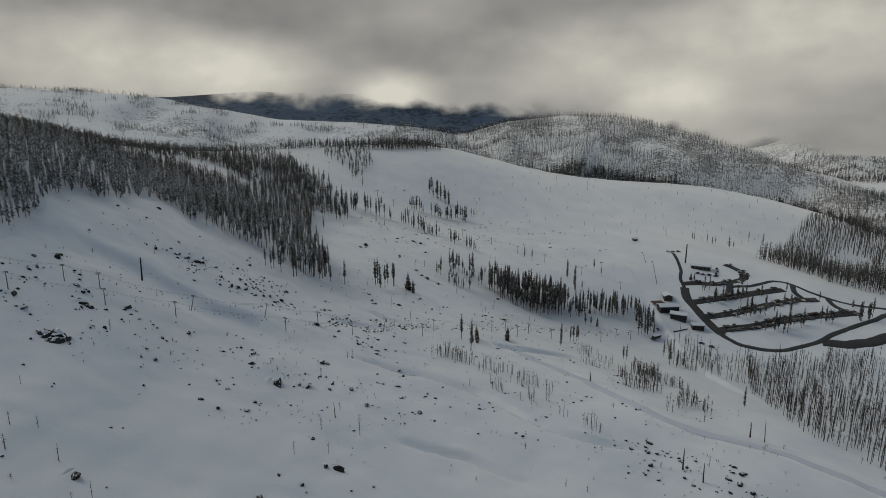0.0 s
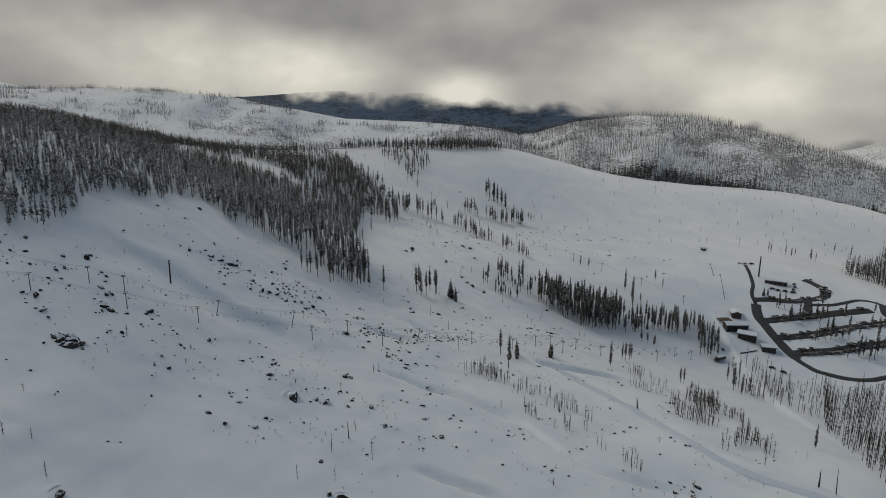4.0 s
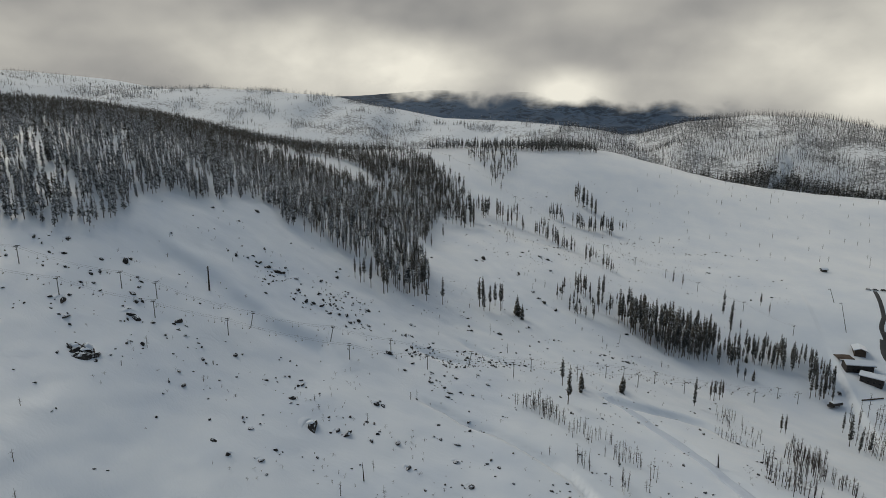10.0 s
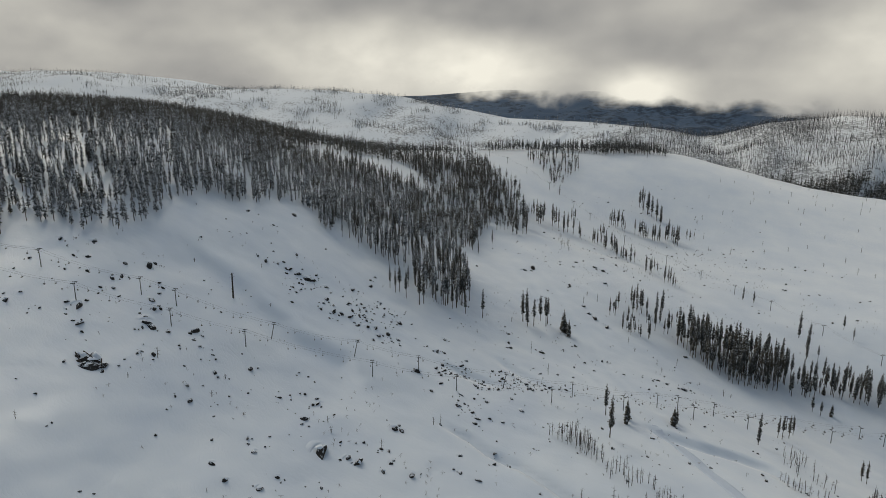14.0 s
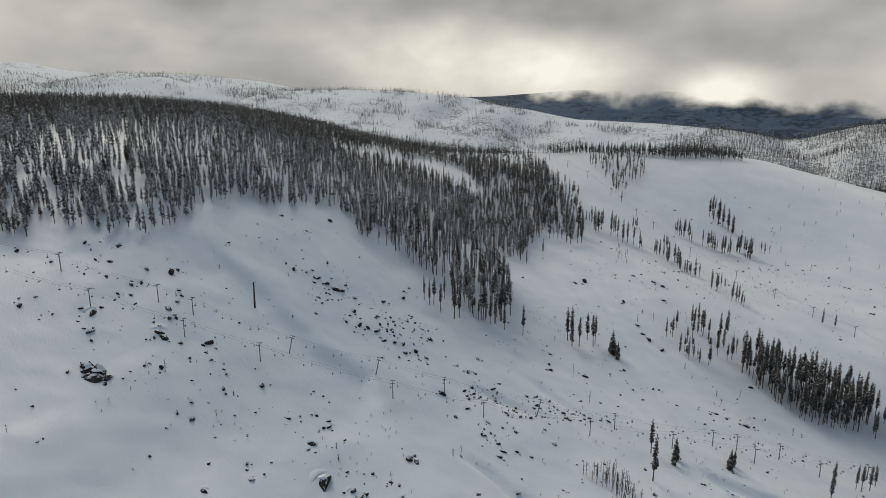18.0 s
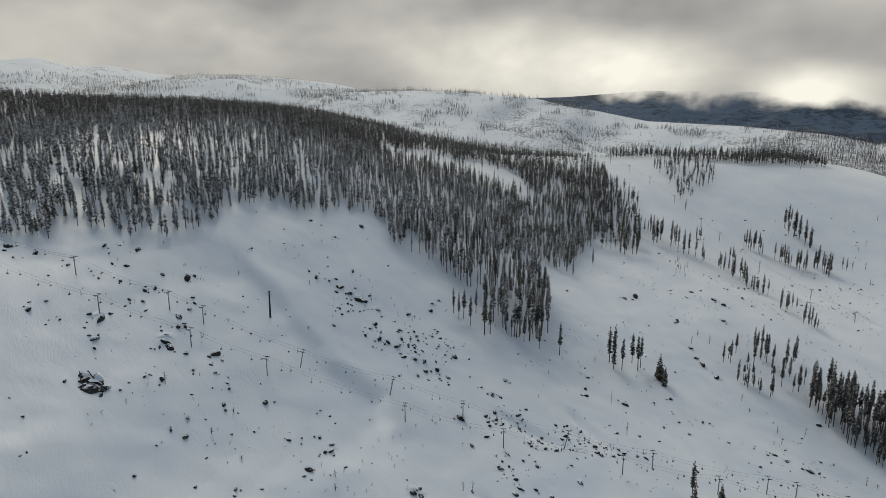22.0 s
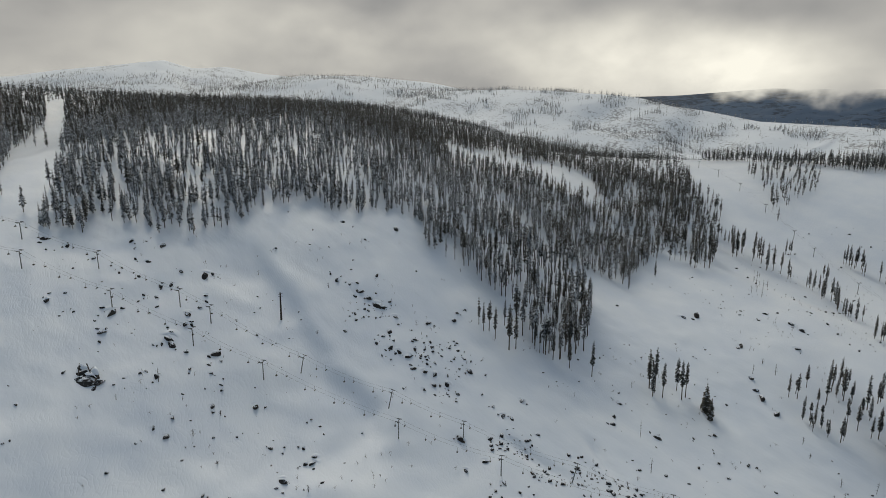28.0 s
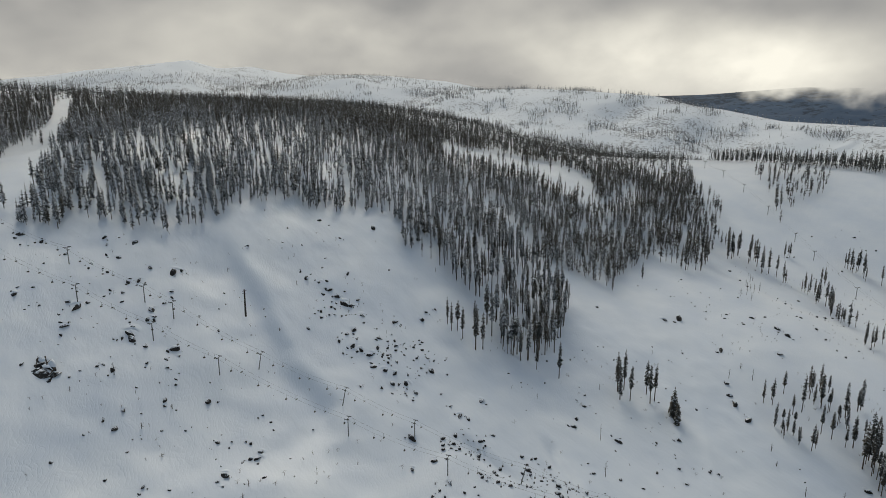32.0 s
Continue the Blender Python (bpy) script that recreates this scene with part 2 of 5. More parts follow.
# woods on the far mountains; their blue is distance haze in the base colour
HAZED_WOODS = brushy("hazed_mountain_woods", 0.7, (0.010, 0.026, 0.054), (0.04, 0.075, 0.135), 0.15)
ASPHALT = mottled("wet_asphalt", (0.017, 0.018, 0.020), (0.036, 0.038, 0.042), 0.12, 0.7, 0.3)
TIMBER = mottled("brown_timber", (0.04, 0.028, 0.021), (0.10, 0.068, 0.048), 0.8, 0.8, 0.3)
DARK_WALL = mottled("dark_cladding", (0.022, 0.02, 0.019), (0.05, 0.045, 0.041), 0.7, 0.8, 0.2)
ROOF_METAL = mottled("brown_roofing", (0.05, 0.042, 0.036), (0.10, 0.08, 0.065), 0.4, 0.6, 0.2)

# ---------------------------------------------------------------- relief
def spline_weights(u):
    return ((1 - u) ** 3 / 6, (3 * u**3 - 6 * u**2 + 4) / 6, (-3 * u**3 + 3 * u**2 + 3 * u + 1) / 6, u**3 / 6)


def sheet(coef, x0, y0, step, x, y):
    """A smooth surface over a square lattice of heights."""
    nx, ny = coef.shape
    gx, gy = np.clip((x - x0) / step, 1, nx - 2.001), np.clip((y - y0) / step, 1, ny - 2.001)
    i, j = gx.astype(int), gy.astype(int)
    wx, wy = spline_weights(gx - i), spline_weights(gy - j)
    z = 0
    for a in range(4):
        for b in range(4):
            z = z + wx[a] * wy[b] * coef[i - 1 + a, j - 1 + b]
    return z


# heights of the slopes round the ski runs, every 150 m, west and east half
RELIEF_WEST = [
    142, 151, 159, 164, 159, 149, 142, 142, 139, 126, 103, 79,
    119, 129, 139, 148, 148, 137, 130, 130, 123, 106, 80, 54,
    95, 106, 117, 131, 142, 131, 121, 123, 113, 86, 57, 28,
    71, 80, 91, 106, 124, 125, 119, 115, 92, 60, 32, -1,
    44, 54, 68, 76, 88, 120, 113, 83, 49, 38, 14, -24,
    18, 27, 35, 67, 118, 117, 67, 59, 62, 43, 10, -34,
    -7, 1, 7, 21, 23, 22, 6, 40, 54, 67, 16, -35,
]
RELIEF_EAST = [
    -30, -23, -18, -35, -33, -29, -10, -40, 26, 80, 15, -46,
    -48, -44, -43, -39, -14, -89, -37, -31, -4, 22, -15, -80,
    -64, -60, -58, -56, -74, -85, -22, -40, -31, 10, -46, -125,
    -78, -75, -74, -74, -77, -58, -58, -90, -34, 6, -49, -132,
    -92, -90, -88, -86, -84, -78, -77, -73, -40, -39, -79, -131,
    -106, -104, -103, -102, -101, -100, -102, -104, -106, -95, -117, -152,
    -120, -118, -118, -118, -120, -126, -136, -145, -145, -142, -155, -179,
]
KNOLLS = [
    1.5, 0.3, 1.2, 3.2, 1.2, -1.3, -1.5,
    2.6, 1.4, 2.8, 7.8, -0.3, -3.7, -2.1,
    0.2, -5.3, -1.4, 1.5, -1.6, -3.4, 1.3,
    0.7, 1.6, 0.5, -6.4, -0.4, 5.2, 4.1,
    1.3, 2.6, 4.8, 3.4, 0.1, 0.1, -0.9,
    0.7, 0.4, 0.6, -0.3, -3.6, 0.7, -3.8,
    -0.0, -0.1, -1.2, -5.5, -6.8, 2.6, 2.0,
]

RELIEF = np.array(RELIEF_WEST + RELIEF_EAST, float).reshape(14, 12)
HUMPS = np.zeros((9, 9))
HUMPS[1:8, 1:8] = np.array(KNOLLS).reshape(7, 7)

# far ridges: crest points x, y, z and the slope of their flanks
RIDGES = [
    (0.22, [(-1244, 1514, 160), (-1120, 1620, 165), (-984, 1657, 160), (-778, 1722, 143), (-686, 1712, 123), (-601, 1748, 109), (-458, 1747, 83), (-246, 1748, 75), (-115, 1716, 66)]),
    (0.16, [(-1814, 1098, 168), (-1790, 1348, 216), (-1672, 1518, 216), (-1462, 1612, 194), (-1302, 1632, 166)]),
    (0.20, [(-2479, 662, 214), (-2451, 793, 238), (-2404, 962, 259), (-2348, 1122, 282), (-2312, 1210, 253), (-2351, 1365, 268), (-2282, 1498, 240)]),
    (0.27, [(-67, 1699, 35), (70, 1699, 50), (175, 1691, 80), (322, 1669, 97), (461, 1636, 91), (577, 1546, 60), (676, 1450, 22), (758, 1352, -14), (780, 1281, -40)]),
    (0.22, [(-2264, 3327, 150), (-1568, 3680, 170), (-1130, 3837, 205), (-642, 3948, 195), (-121, 3998, 175), (409, 3979, 180), (1082, 3851, 140), (1674, 3633, 90), (2300, 3273, 60)]),
    (0.30, [(1168, 2323, -32), (1289, 2258, 22), (1403, 2189, 40), (1493, 2129, 40), (1900, 1900, 60)]),
    (0.26, [(1080, 1801, -84), (1158, 1752, -50), (1224, 1706, -81)]),
]


def smoothstep(a, b, v):
    u = np.clip((v - a) / (b - a), 0, 1)
    return u * u * (3 - 2 * u)


def along(points, x, y):
    """Distance from a chain of points and, where they have heights, the height at the nearest place."""
    best, high = np.full(np.shape(x), 1e9), np.zeros(np.shape(x))
    for p, q in zip(points[:-1], points[1:]):
        dx, dy = q[0] - p[0], q[1] - p[1]
        u = np.clip(((x - p[0]) * dx + (y - p[1]) * dy) / (dx * dx + dy * dy), 0, 1)
        d = np.hypot(x - p[0] - u * dx, y - p[1] - u * dy)
        near = d < best
        best = np.where(near, d, best)
        if len(p) > 2:
            high = np.where(near, p[2] + u * (q[2] - p[2]), high)
    return best, high


SLOPES = {}


def waves(x, y, size, seed):
    """Smooth uneven ground of about the given size, between about -1 and 1 (gradient noise, three octaves)."""
    x, y = np.asarray(x, float), np.asarray(y, float)
    if seed not in SLOPES:
        SLOPES[seed] = np.random.RandomState(seed).uniform(0, 2 * math.pi, (256, 256))
    table = SLOPES[seed]
    total, amount = 0, 1.0
    for octave in range(3):
        gx, gy = x / size * 1.7 + 31.7 * octave + 128, y / size * 1.7 + 17.3 * octave + 128
        i, j = np.floor(gx).astype(int), np.floor(gy).astype(int)
        u, v = gx - i, gy - j
        su, sv = u * u * u * (u * (6 * u - 15) + 10), v * v * v * (v * (6 * v - 15) + 10)
        dots = []
        for a in (0, 1):
            for b in (0, 1):
                t = table[(i + a) % 256, (j + b) % 256]
                dots.append(np.cos(t) * (u - a) + np.sin(t) * (v - b))
        top, low = dots[0] + su * (dots[2] - dots[0]), dots[1] + su * (dots[3] - dots[1])
        total = total + amount * (top + sv * (low - top))
        size, amount = size * 0.47, amount * 0.45
    return total * 1.7


# drainage lines below sharp northern lips (depth, width of the bank, points), those of negative depth behind southern lips, and the groomed road
GULLIES = [
    (3.4, 9.0, [(-196, 331), (-187, 329), (-170, 330), (-159, 328.5), (-147, 325.5), (-135, 325.5), (-126, 322.5), (-114, 326), (-101, 327), (-86, 316)]),
    (-3.2, 6.0, [(-46, 310), (-35, 309), (-24, 305), (-12, 303.5), (3, 298), (15, 292), (25, 285), (33, 276), (41, 267), (55, 256), (70, 250), (86, 248)]),
    (-3.2, 5.5, [(-14, 235), (11, 230), (30, 219)]),
    (2.0, 2.8, [(-66, 362), (-56, 364), (-47, 365), (-37, 368)]),
    (2.5, 2.6, [(-47, 394), (-43, 392), (-36, 389), (-29, 387), (-22, 384)]),
    (3.2, 3.6, [(34, 382), (47, 382), (58, 383), (72, 387), (86, 387), (99, 378)]),
]
ROAD = [(-75, 548), (-61, 526), (-46, 501), (-31, 479), (-14, 452), (2, 426), (17, 408), (36, 380), (55, 358), (72, 338), (85, 318), (96, 300), (105, 284), (118, 270), (139, 262), (158, 254), (172, 243), (188, 230), (215, 208)]


def height(x, y):
    x, y = np.asarray(x, float), np.asarray(y, float)
    near = sheet(RELIEF, -1050, -300, 150, x, y)
    inner = (np.abs(x + 37.5) < 225) & (np.abs(y - 415) < 225)
    near = near + np.where(inner, sheet(HUMPS, -337.5, 115, 75, x, y), 0)
    for depth, bank, line in GULLIES:
        px, py = [p[0] for p in line], [p[1] for p in line]
        n = (y - np.interp(x, px, py)) * 0.9
        ends = smoothstep(px[0] - 10, px[0] + 14, x) * smoothstep(px[-1] + 14, px[-1] - 24, x)
        if depth < 0:
            near = near + depth * ends * smoothstep(-1.2, 1.4, n) * smoothstep(bank, 1.4, n)
            continue
        near = near - depth * ends * smoothstep(0.5, -bank, n) * smoothstep(-3.5 * bank, -bank, n)
    d, _ = along(ROAD, x, y)
    near = near + 0.45 * np.exp(-(((d - 7.0) / 2.2) ** 2))
    near = near + 0.9 * waves(x, y, 70, 3) + 0.2 * waves(x, y, 19, 5)
    far = np.full(np.shape(x), -70.0) + 14 * waves(x, y, 900, 8)
    for slope, line in RIDGES:
        d, h = along(line, x, y)
        far = np.maximum(far, h - slope * (np.sqrt(d * d + 60.0**2) - 60.0) + smoothstep(20, 250, d) * (9 * waves(x, y, 260, 11) + 4 * waves(x, y, 90, 12)))
    out = np.maximum(np.maximum(-800 - x, x - 620), y - 1120)
    w = 1 - smoothstep(0, 240, out)
    return near * w + far * (1 - w)


def ground_z(x, y):
    return float(height(np.array([x]), np.array([y]))[0])


def graded(lo, a, b, hi, fine, growth):
    mid = np.arange(a, b, fine)
    up, step = [b], fine
    while up[-1] < hi:
        step *= growth
        up.append(up[-1] + min(step, 45))
    down, step = [a], fine
    while down[-1] > lo:
        step *= growth
        down.append(down[-1] - min(step, 45))
    return np.concatenate([down[:0:-1], mid, up])


def mesh_from(name, verts, faces, mats=(), smooth=False, index=None):
    """A mesh from arrays; all faces have the same number of corners."""
    me = bpy.data.meshes.new(name)
    verts, faces = np.asarray(verts, np.float32), np.asarray(faces, np.int32)
    k = faces.shape[1]
    me.vertices.add(len(verts))
    me.vertices.foreach_set("co", verts.ravel())
    me.loops.add(faces.size)
    me.loops.foreach_set("vertex_index", faces.ravel())
    me.polygons.add(len(faces))
    me.polygons.foreach_set("loop_start", np.arange(0, faces.size, k, dtype=np.int32))
    me.polygons.foreach_set("loop_total", np.full(len(faces), k, np.int32))
    if smooth:
        me.polygons.foreach_set("use_smooth", np.ones(len(faces), bool))
    for mt in mats:
        me.materials.append(mt)
    if index is not None:
        me.polygons.foreach_set("material_index", np.asarray(index, np.int32))
    me.update(calc_edges=True)
    return me


def inside_box(x, y):
    """The burnt hill beyond the ski slope."""
    return (x > 950) & (y > 1450) & (y < 2450) | (x > -160) & (x < 950) & (y > 1230 - 0.25 * x + 40 * waves(x, y, 150, 15)) & (y < 1800)


def build_ground():
    xs, ys = graded(-3300, -230, 200, 3000, 1.9, 1.045), graded(-500, 190, 480, 4800, 1.9, 1.045)
    X, Y = np.meshgrid(xs, ys, indexing="ij")
    Z = height(X, Y)
    n, m = X.shape
    i, j = np.meshgrid(np.arange(n - 1), np.arange(m - 1), indexing="ij")
    a = (i * m + j).ravel()
    faces = np.stack([a, a + m, a + m + 1, a + 1], 1)
    fx, fy = X.ravel()[a], Y.ravel()[a]
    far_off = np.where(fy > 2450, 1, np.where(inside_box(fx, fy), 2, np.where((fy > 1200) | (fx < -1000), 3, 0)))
    me = mesh_from("ground", np.stack([X.ravel(), Y.ravel(), Z.ravel()], 1), faces, [SNOW, HAZED_WOODS, BRUSH, HILL_SNOW], True, far_off)
    return tagged(new("ground", me), "snow-covered mountain slopes with gullies and a groomed road", "snow", kind="structure")


build_ground()


def cloud_sheet(name, radius, az0, az1, low, high, material, label):
    """A curved sheet of cloud round the place, azimuths to the right of +y in degrees."""
    n, m = 64, 12
    verts, faces = [], []
    for i in range(n + 1):
        a = radians(az0 + (az1 - az0) * i / n)
        for j in range(m + 1):
            e = radians(low + (high - low) * j / m)
            verts.append((48 + radius * math.sin(a) * math.cos(e), 110 + radius * math.cos(a) * math.cos(e), 121 + radius * math.sin(e)))
    for i in range(n):
        for j in range(m):
            a = i * (m + 1) + j
            faces.append((a, a + 1, a + m + 2, a + m + 1))
    ob = new(name, mesh_from(name, verts, faces, [material], True))
    ob.visible_shadow = False
    return tagged(ob, label, "cloud", kind="structure")


cloud_sheet("cloud_backdrop", 4700, -125, 80, -4, 24, cloud_material("cloud_deck", None), "grey overcast cloud deck with bright breaks")
cloud_sheet("cloud_bank", 3300, -110, 70, -4, 12, cloud_material("cloud_fringe", (-0.016, 0.006), 0.05), "ragged low cloud hiding the far mountain tops")
cloud_sheet("cloud_bank", 1580, 6, 42, -4, 12, cloud_material("cloud_wisps", (-0.024, 0.004), 0.13, (0.10, 0.18)), "soft low cloud draped over the burnt hill")

# ---------------------------------------------------------------- trees
def conifer_arrays(rng, tall, reach, bare, rows, per, trunk_r, droop=0.35, ragged=0.35, taper=0.6, sides=5, slim=1.0):
    """Trunk and crown of a conifer, as two lists of triangles."""
    tv, tf, cv, cf = [], [], [], []
    lean = rng.uniform(-0.02, 0.02, 2)
    levels = [(-1.5, 1.15), (0.0, 1.0), (bare * tall, 0.75), (tall * 0.97, 0.08)]
    if sides < 4:
        levels = [levels[0], levels[-1]]
    for z, r in levels:
        for s in range(sides):
            a = 2 * math.pi * s / sides
            tv.append((trunk_r * r * math.cos(a) + lean[0] * max(z, 0), trunk_r * r * math.sin(a) + lean[1] * max(z, 0), z))
    for l in range(len(levels) - 1):
        for s in range(sides):
            p, q = l * sides + s, l * sides + (s + 1) % sides
            tf += [(p, q, q + sides), (p, q + sides, p + sides)]
    for row in range(rows):
        u = (row + rng.uniform(0, 0.8)) / rows
        z = tall * (bare + (1 - bare) * u)
        env = reach * (1 - u) ** taper * (0.7 + 0.3 * min(1, u * 4)) * rng.uniform(0.75, 1.15) + 0.12
        n = max(3, int(round(per * (1 - 0.45 * u))))
        turn = rng.uniform(0, 7)
        for s in range(n):
            if rng.random() < 0.12:
                continue
            a = turn + 2 * math.pi * (s + rng.uniform(-0.35, 0.35)) / n
            r = env * (1 + rng.uniform(-ragged, ragged))
            w = (r * rng.uniform(0.36, 0.62) + 0.12) * slim
            d = droop * r * rng.uniform(0.4, 1.5)
            ca, sa_ = math.cos(a), math.sin(a)
            cx, cy = lean[0] * z, lean[1] * z
            k = len(cv)
            lift = rng.uniform(0.15, 0.45) * r
            cv += [(cx, cy, z + lift), (cx + ca * r, cy + sa_ * r, z - d),
                   (cx + ca * r * 0.6 - sa_ * w, cy + sa_ * r * 0.6 + ca * w, z - d * 1.1 - 0.12 * r),
                   (cx + ca * r * 0.6 + sa_ * w, cy + sa_ * r * 0.6 - ca * w, z - d * 1.1 - 0.12 * r)]
            cf += [(k, k + 2, k + 1), (k, k + 1, k + 3)]
    k = len(cv)
    top = (lean[0] * tall, lean[1] * tall)
    for s in range(3):
        a = 2.1 * s
        cv.append((top[0] + 0.16 * math.cos(a), top[1] + 0.16 * math.sin(a), tall * 0.95))
    cv.append((top[0], top[1], tall * 1.02))
    cf += [(k, k + 1, k + 3), (k + 1, k + 2, k + 3), (k + 2, k, k + 3)]
    return np.array(tv), np.array(tf), np.array(cv), np.array(cf)


TREE_RNG = np.random.RandomState(4)
# unit-height kinds: slender bare-trunked pines for the clumps, fuller firs for the woods, few-faced ones for far off
PINES = [conifer_arrays(TREE_RNG, 22.0, TREE_RNG.uniform(1.2, 1.65), TREE_RNG.uniform(0.12, 0.42), 34, 7, 0.29, droop=0.28, ragged=0.55, taper=0.36, slim=0.62) for _ in range(9)]
STAND_PINES = [conifer_arrays(TREE_RNG, 22.0, TREE_RNG.uniform(1.15, 1.6), TREE_RNG.uniform(0.3, 0.6), 30, 7, 0.29, droop=0.28, ragged=0.55, taper=0.34, slim=0.6) for _ in range(8)]
FULL = [conifer_arrays(TREE_RNG, 12.0, 2.1, 0.04, 22, 9, 0.25, taper=0.8) for _ in range(2)]
FIRS = [conifer_arrays(TREE_RNG, 20.0, TREE_RNG.uniform(1.7, 2.4), TREE_RNG.uniform(0.06, 0.38), 22, 6, 0.3, ragged=0.5, taper=0.42, sides=4, slim=0.6) for _ in range(9)]
MID = [conifer_arrays(TREE_RNG, 20.0, TREE_RNG.uniform(1.8, 2.5), TREE_RNG.uniform(0.06, 0.35), 14, 5, 0.3, ragged=0.5, taper=0.42, sides=3, slim=0.7) for _ in range(8)]
FAR = [conifer_arrays(TREE_RNG, 18.0, TREE_RNG.uniform(1.5, 2.1), 0.1, 6, 4, 0.3, taper=0.6, sides=3) for _ in range(4)]
HILL = [conifer_arrays(TREE_RNG, 18.0, TREE_RNG.uniform(2.4, 3.3), 0.06, 5, 4, 0.3, taper=0.75, sides=3) for _ in range(4)]
SLIM = [conifer_arrays(TREE_RNG, 20.0, TREE_RNG.uniform(0.9, 1.4), TREE_RNG.uniform(0.1, 0.4), 11, 4, 0.3, ragged=0.6, taper=0.45, sides=3, slim=0.8) for _ in range(6)]
DEAD_FAR = [conifer_arrays(TREE_RNG, 18.0, TREE_RNG.uniform(0.8, 1.3), 0.1, 4, 3, 0.38, taper=0.5, sides=3) for _ in range(4)]


def grove(name, kinds, places, mats, label):
    """Many trees as one mesh: places are rows of x, y, z, scale, turn."""
    V, F, M, base = [], [], [], 0
    rng = np.random.RandomState(len(places))
    for (x, y, z, s, a), k in zip(places, rng.randint(0, len(kinds), len(places))):
        tv, tf, cv, cf = kinds[k]
        c, d = math.cos(a) * s, math.sin(a) * s
        for vs, fs, mi in ((tv, tf, 0), (cv, cf, 1)):
            q = np.empty_like(vs)
            q[:, 0], q[:, 1], q[:, 2] = vs[:, 0] * c - vs[:, 1] * d + x, vs[:, 0] * d + vs[:, 1] * c + y, vs[:, 2] * s + z
            V.append(q)
            F.append(fs + base)
            M.append(np.full(len(fs), mi))
            base += len(vs)
    me = mesh_from(name, np.concatenate(V), np.concatenate(F), mats, False, np.concatenate(M))
    return tagged(new(name, me), label, "forest", kind="stuff")


def inside(poly, x, y):
    res = np.zeros(np.shape(x), bool)
    for (x1, y1), (x2, y2) in zip(poly, poly[1:] + poly[:1]):
        cross = ((y1 > y) != (y2 > y)) & (x < (x2 - x1) * (y - y1) / ((y2 - y1) or 1e-9) + x1)
        res ^= cross
    return res


def scatter(poly, spacing, seed, keep=None, jitter=0.48):
    """Places on a jittered lattice inside a polygon, thinned by keep(x, y) between 0 and 1."""
    rng = np.random.RandomState(seed)
    px, py = [p[0] for p in poly], [p[1] for p in poly]
    X, Y = np.meshgrid(np.arange(min(px), max(px), spacing), np.arange(min(py), max(py), spacing))
    X = X + rng.uniform(-jitter, jitter, X.shape) * spacing
    Y = Y + rng.uniform(-jitter, jitter, Y.shape) * spacing
    ok = inside(poly, X, Y)
    if keep is not None:
        ok &= rng.uniform(0, 1, X.shape) < keep(X, Y)
    x, y = X[ok], Y[ok]
    return np.stack([x, y, height(x, y), rng.uniform(0.62, 1.25, len(x)), rng.uniform(0, 6.28, len(x))], 1)

# ---------------------------------------------------------------- helpers for things
def part(name, data, material, parent, label=""):
    """Links a bmesh or a mesh as ONE mesh object under a thing or a part."""
    if isinstance(data, bmesh.types.BMesh):
        me = bpy.data.meshes.new(name)
        data.to_mesh(me)
        data.free()
    else:
        me = data
    if material is not None and not me.materials:
        me.materials.append(material)
    ob = new(name, me)
    ob.parent = parent
    return tagged(ob, label)


def box(bm, x, y, z, sx, sy, sz, bevel=0.0, rz=0.0):
    """A box centred at x, y with its foot at z."""
    got = bmesh.ops.create_cube(bm, size=1.0, matrix=Matrix.Translation((x, y, z + sz / 2)) @ Matrix.Rotation(rz, 4, "Z") @ Matrix.Diagonal((sx, sy, sz, 1)))
    if bevel:
        edges = list({e for v in got["verts"] for e in v.link_edges})
        bmesh.ops.bevel(bm, geom=edges, offset=bevel, segments=1, affect="EDGES")


def rod(bm, a, b, r0, r1=None, sides=6):
    """A tapered bar from a to b."""
    a, b = Vector(a), Vector(b)
    d = b - a
    m = Matrix.Translation((a + b) / 2) @ d.to_track_quat("Z", "Y").to_matrix().to_4x4()
    bmesh.ops.create_cone(bm, cap_ends=True, segments=sides, radius1=r0, radius2=r0 if r1 is None else r1, depth=d.length, matrix=m)


def seat_at(x, y, sink=0.0, turn=0.0, sx=1.0, sz=None, tilt=0.0, tilt_way=0.0, lay=False):
    """A pose on the ground, with a size; lay: leaning with the slope."""
    m = Matrix.Translation((x, y, ground_z(x, y) - sink))
    if tilt:
        m = m @ Matrix.Rotation(tilt, 4, Vector((math.cos(tilt_way), math.sin(tilt_way), 0)))
    if lay:
        e = 2.0
        n = Vector((ground_z(x - e, y) - ground_z(x + e, y), ground_z(x, y - e) - ground_z(x, y + e), 2 * e)).normalized()
        m = m @ Vector((0, 0, 1)).rotation_difference(n).to_matrix().to_4x4()
    return m @ Matrix.Rotation(turn, 4, "Z") @ Matrix.Diagonal((sx, sx, sx if sz is None else sz, 1))


PICK = random.Random(11)

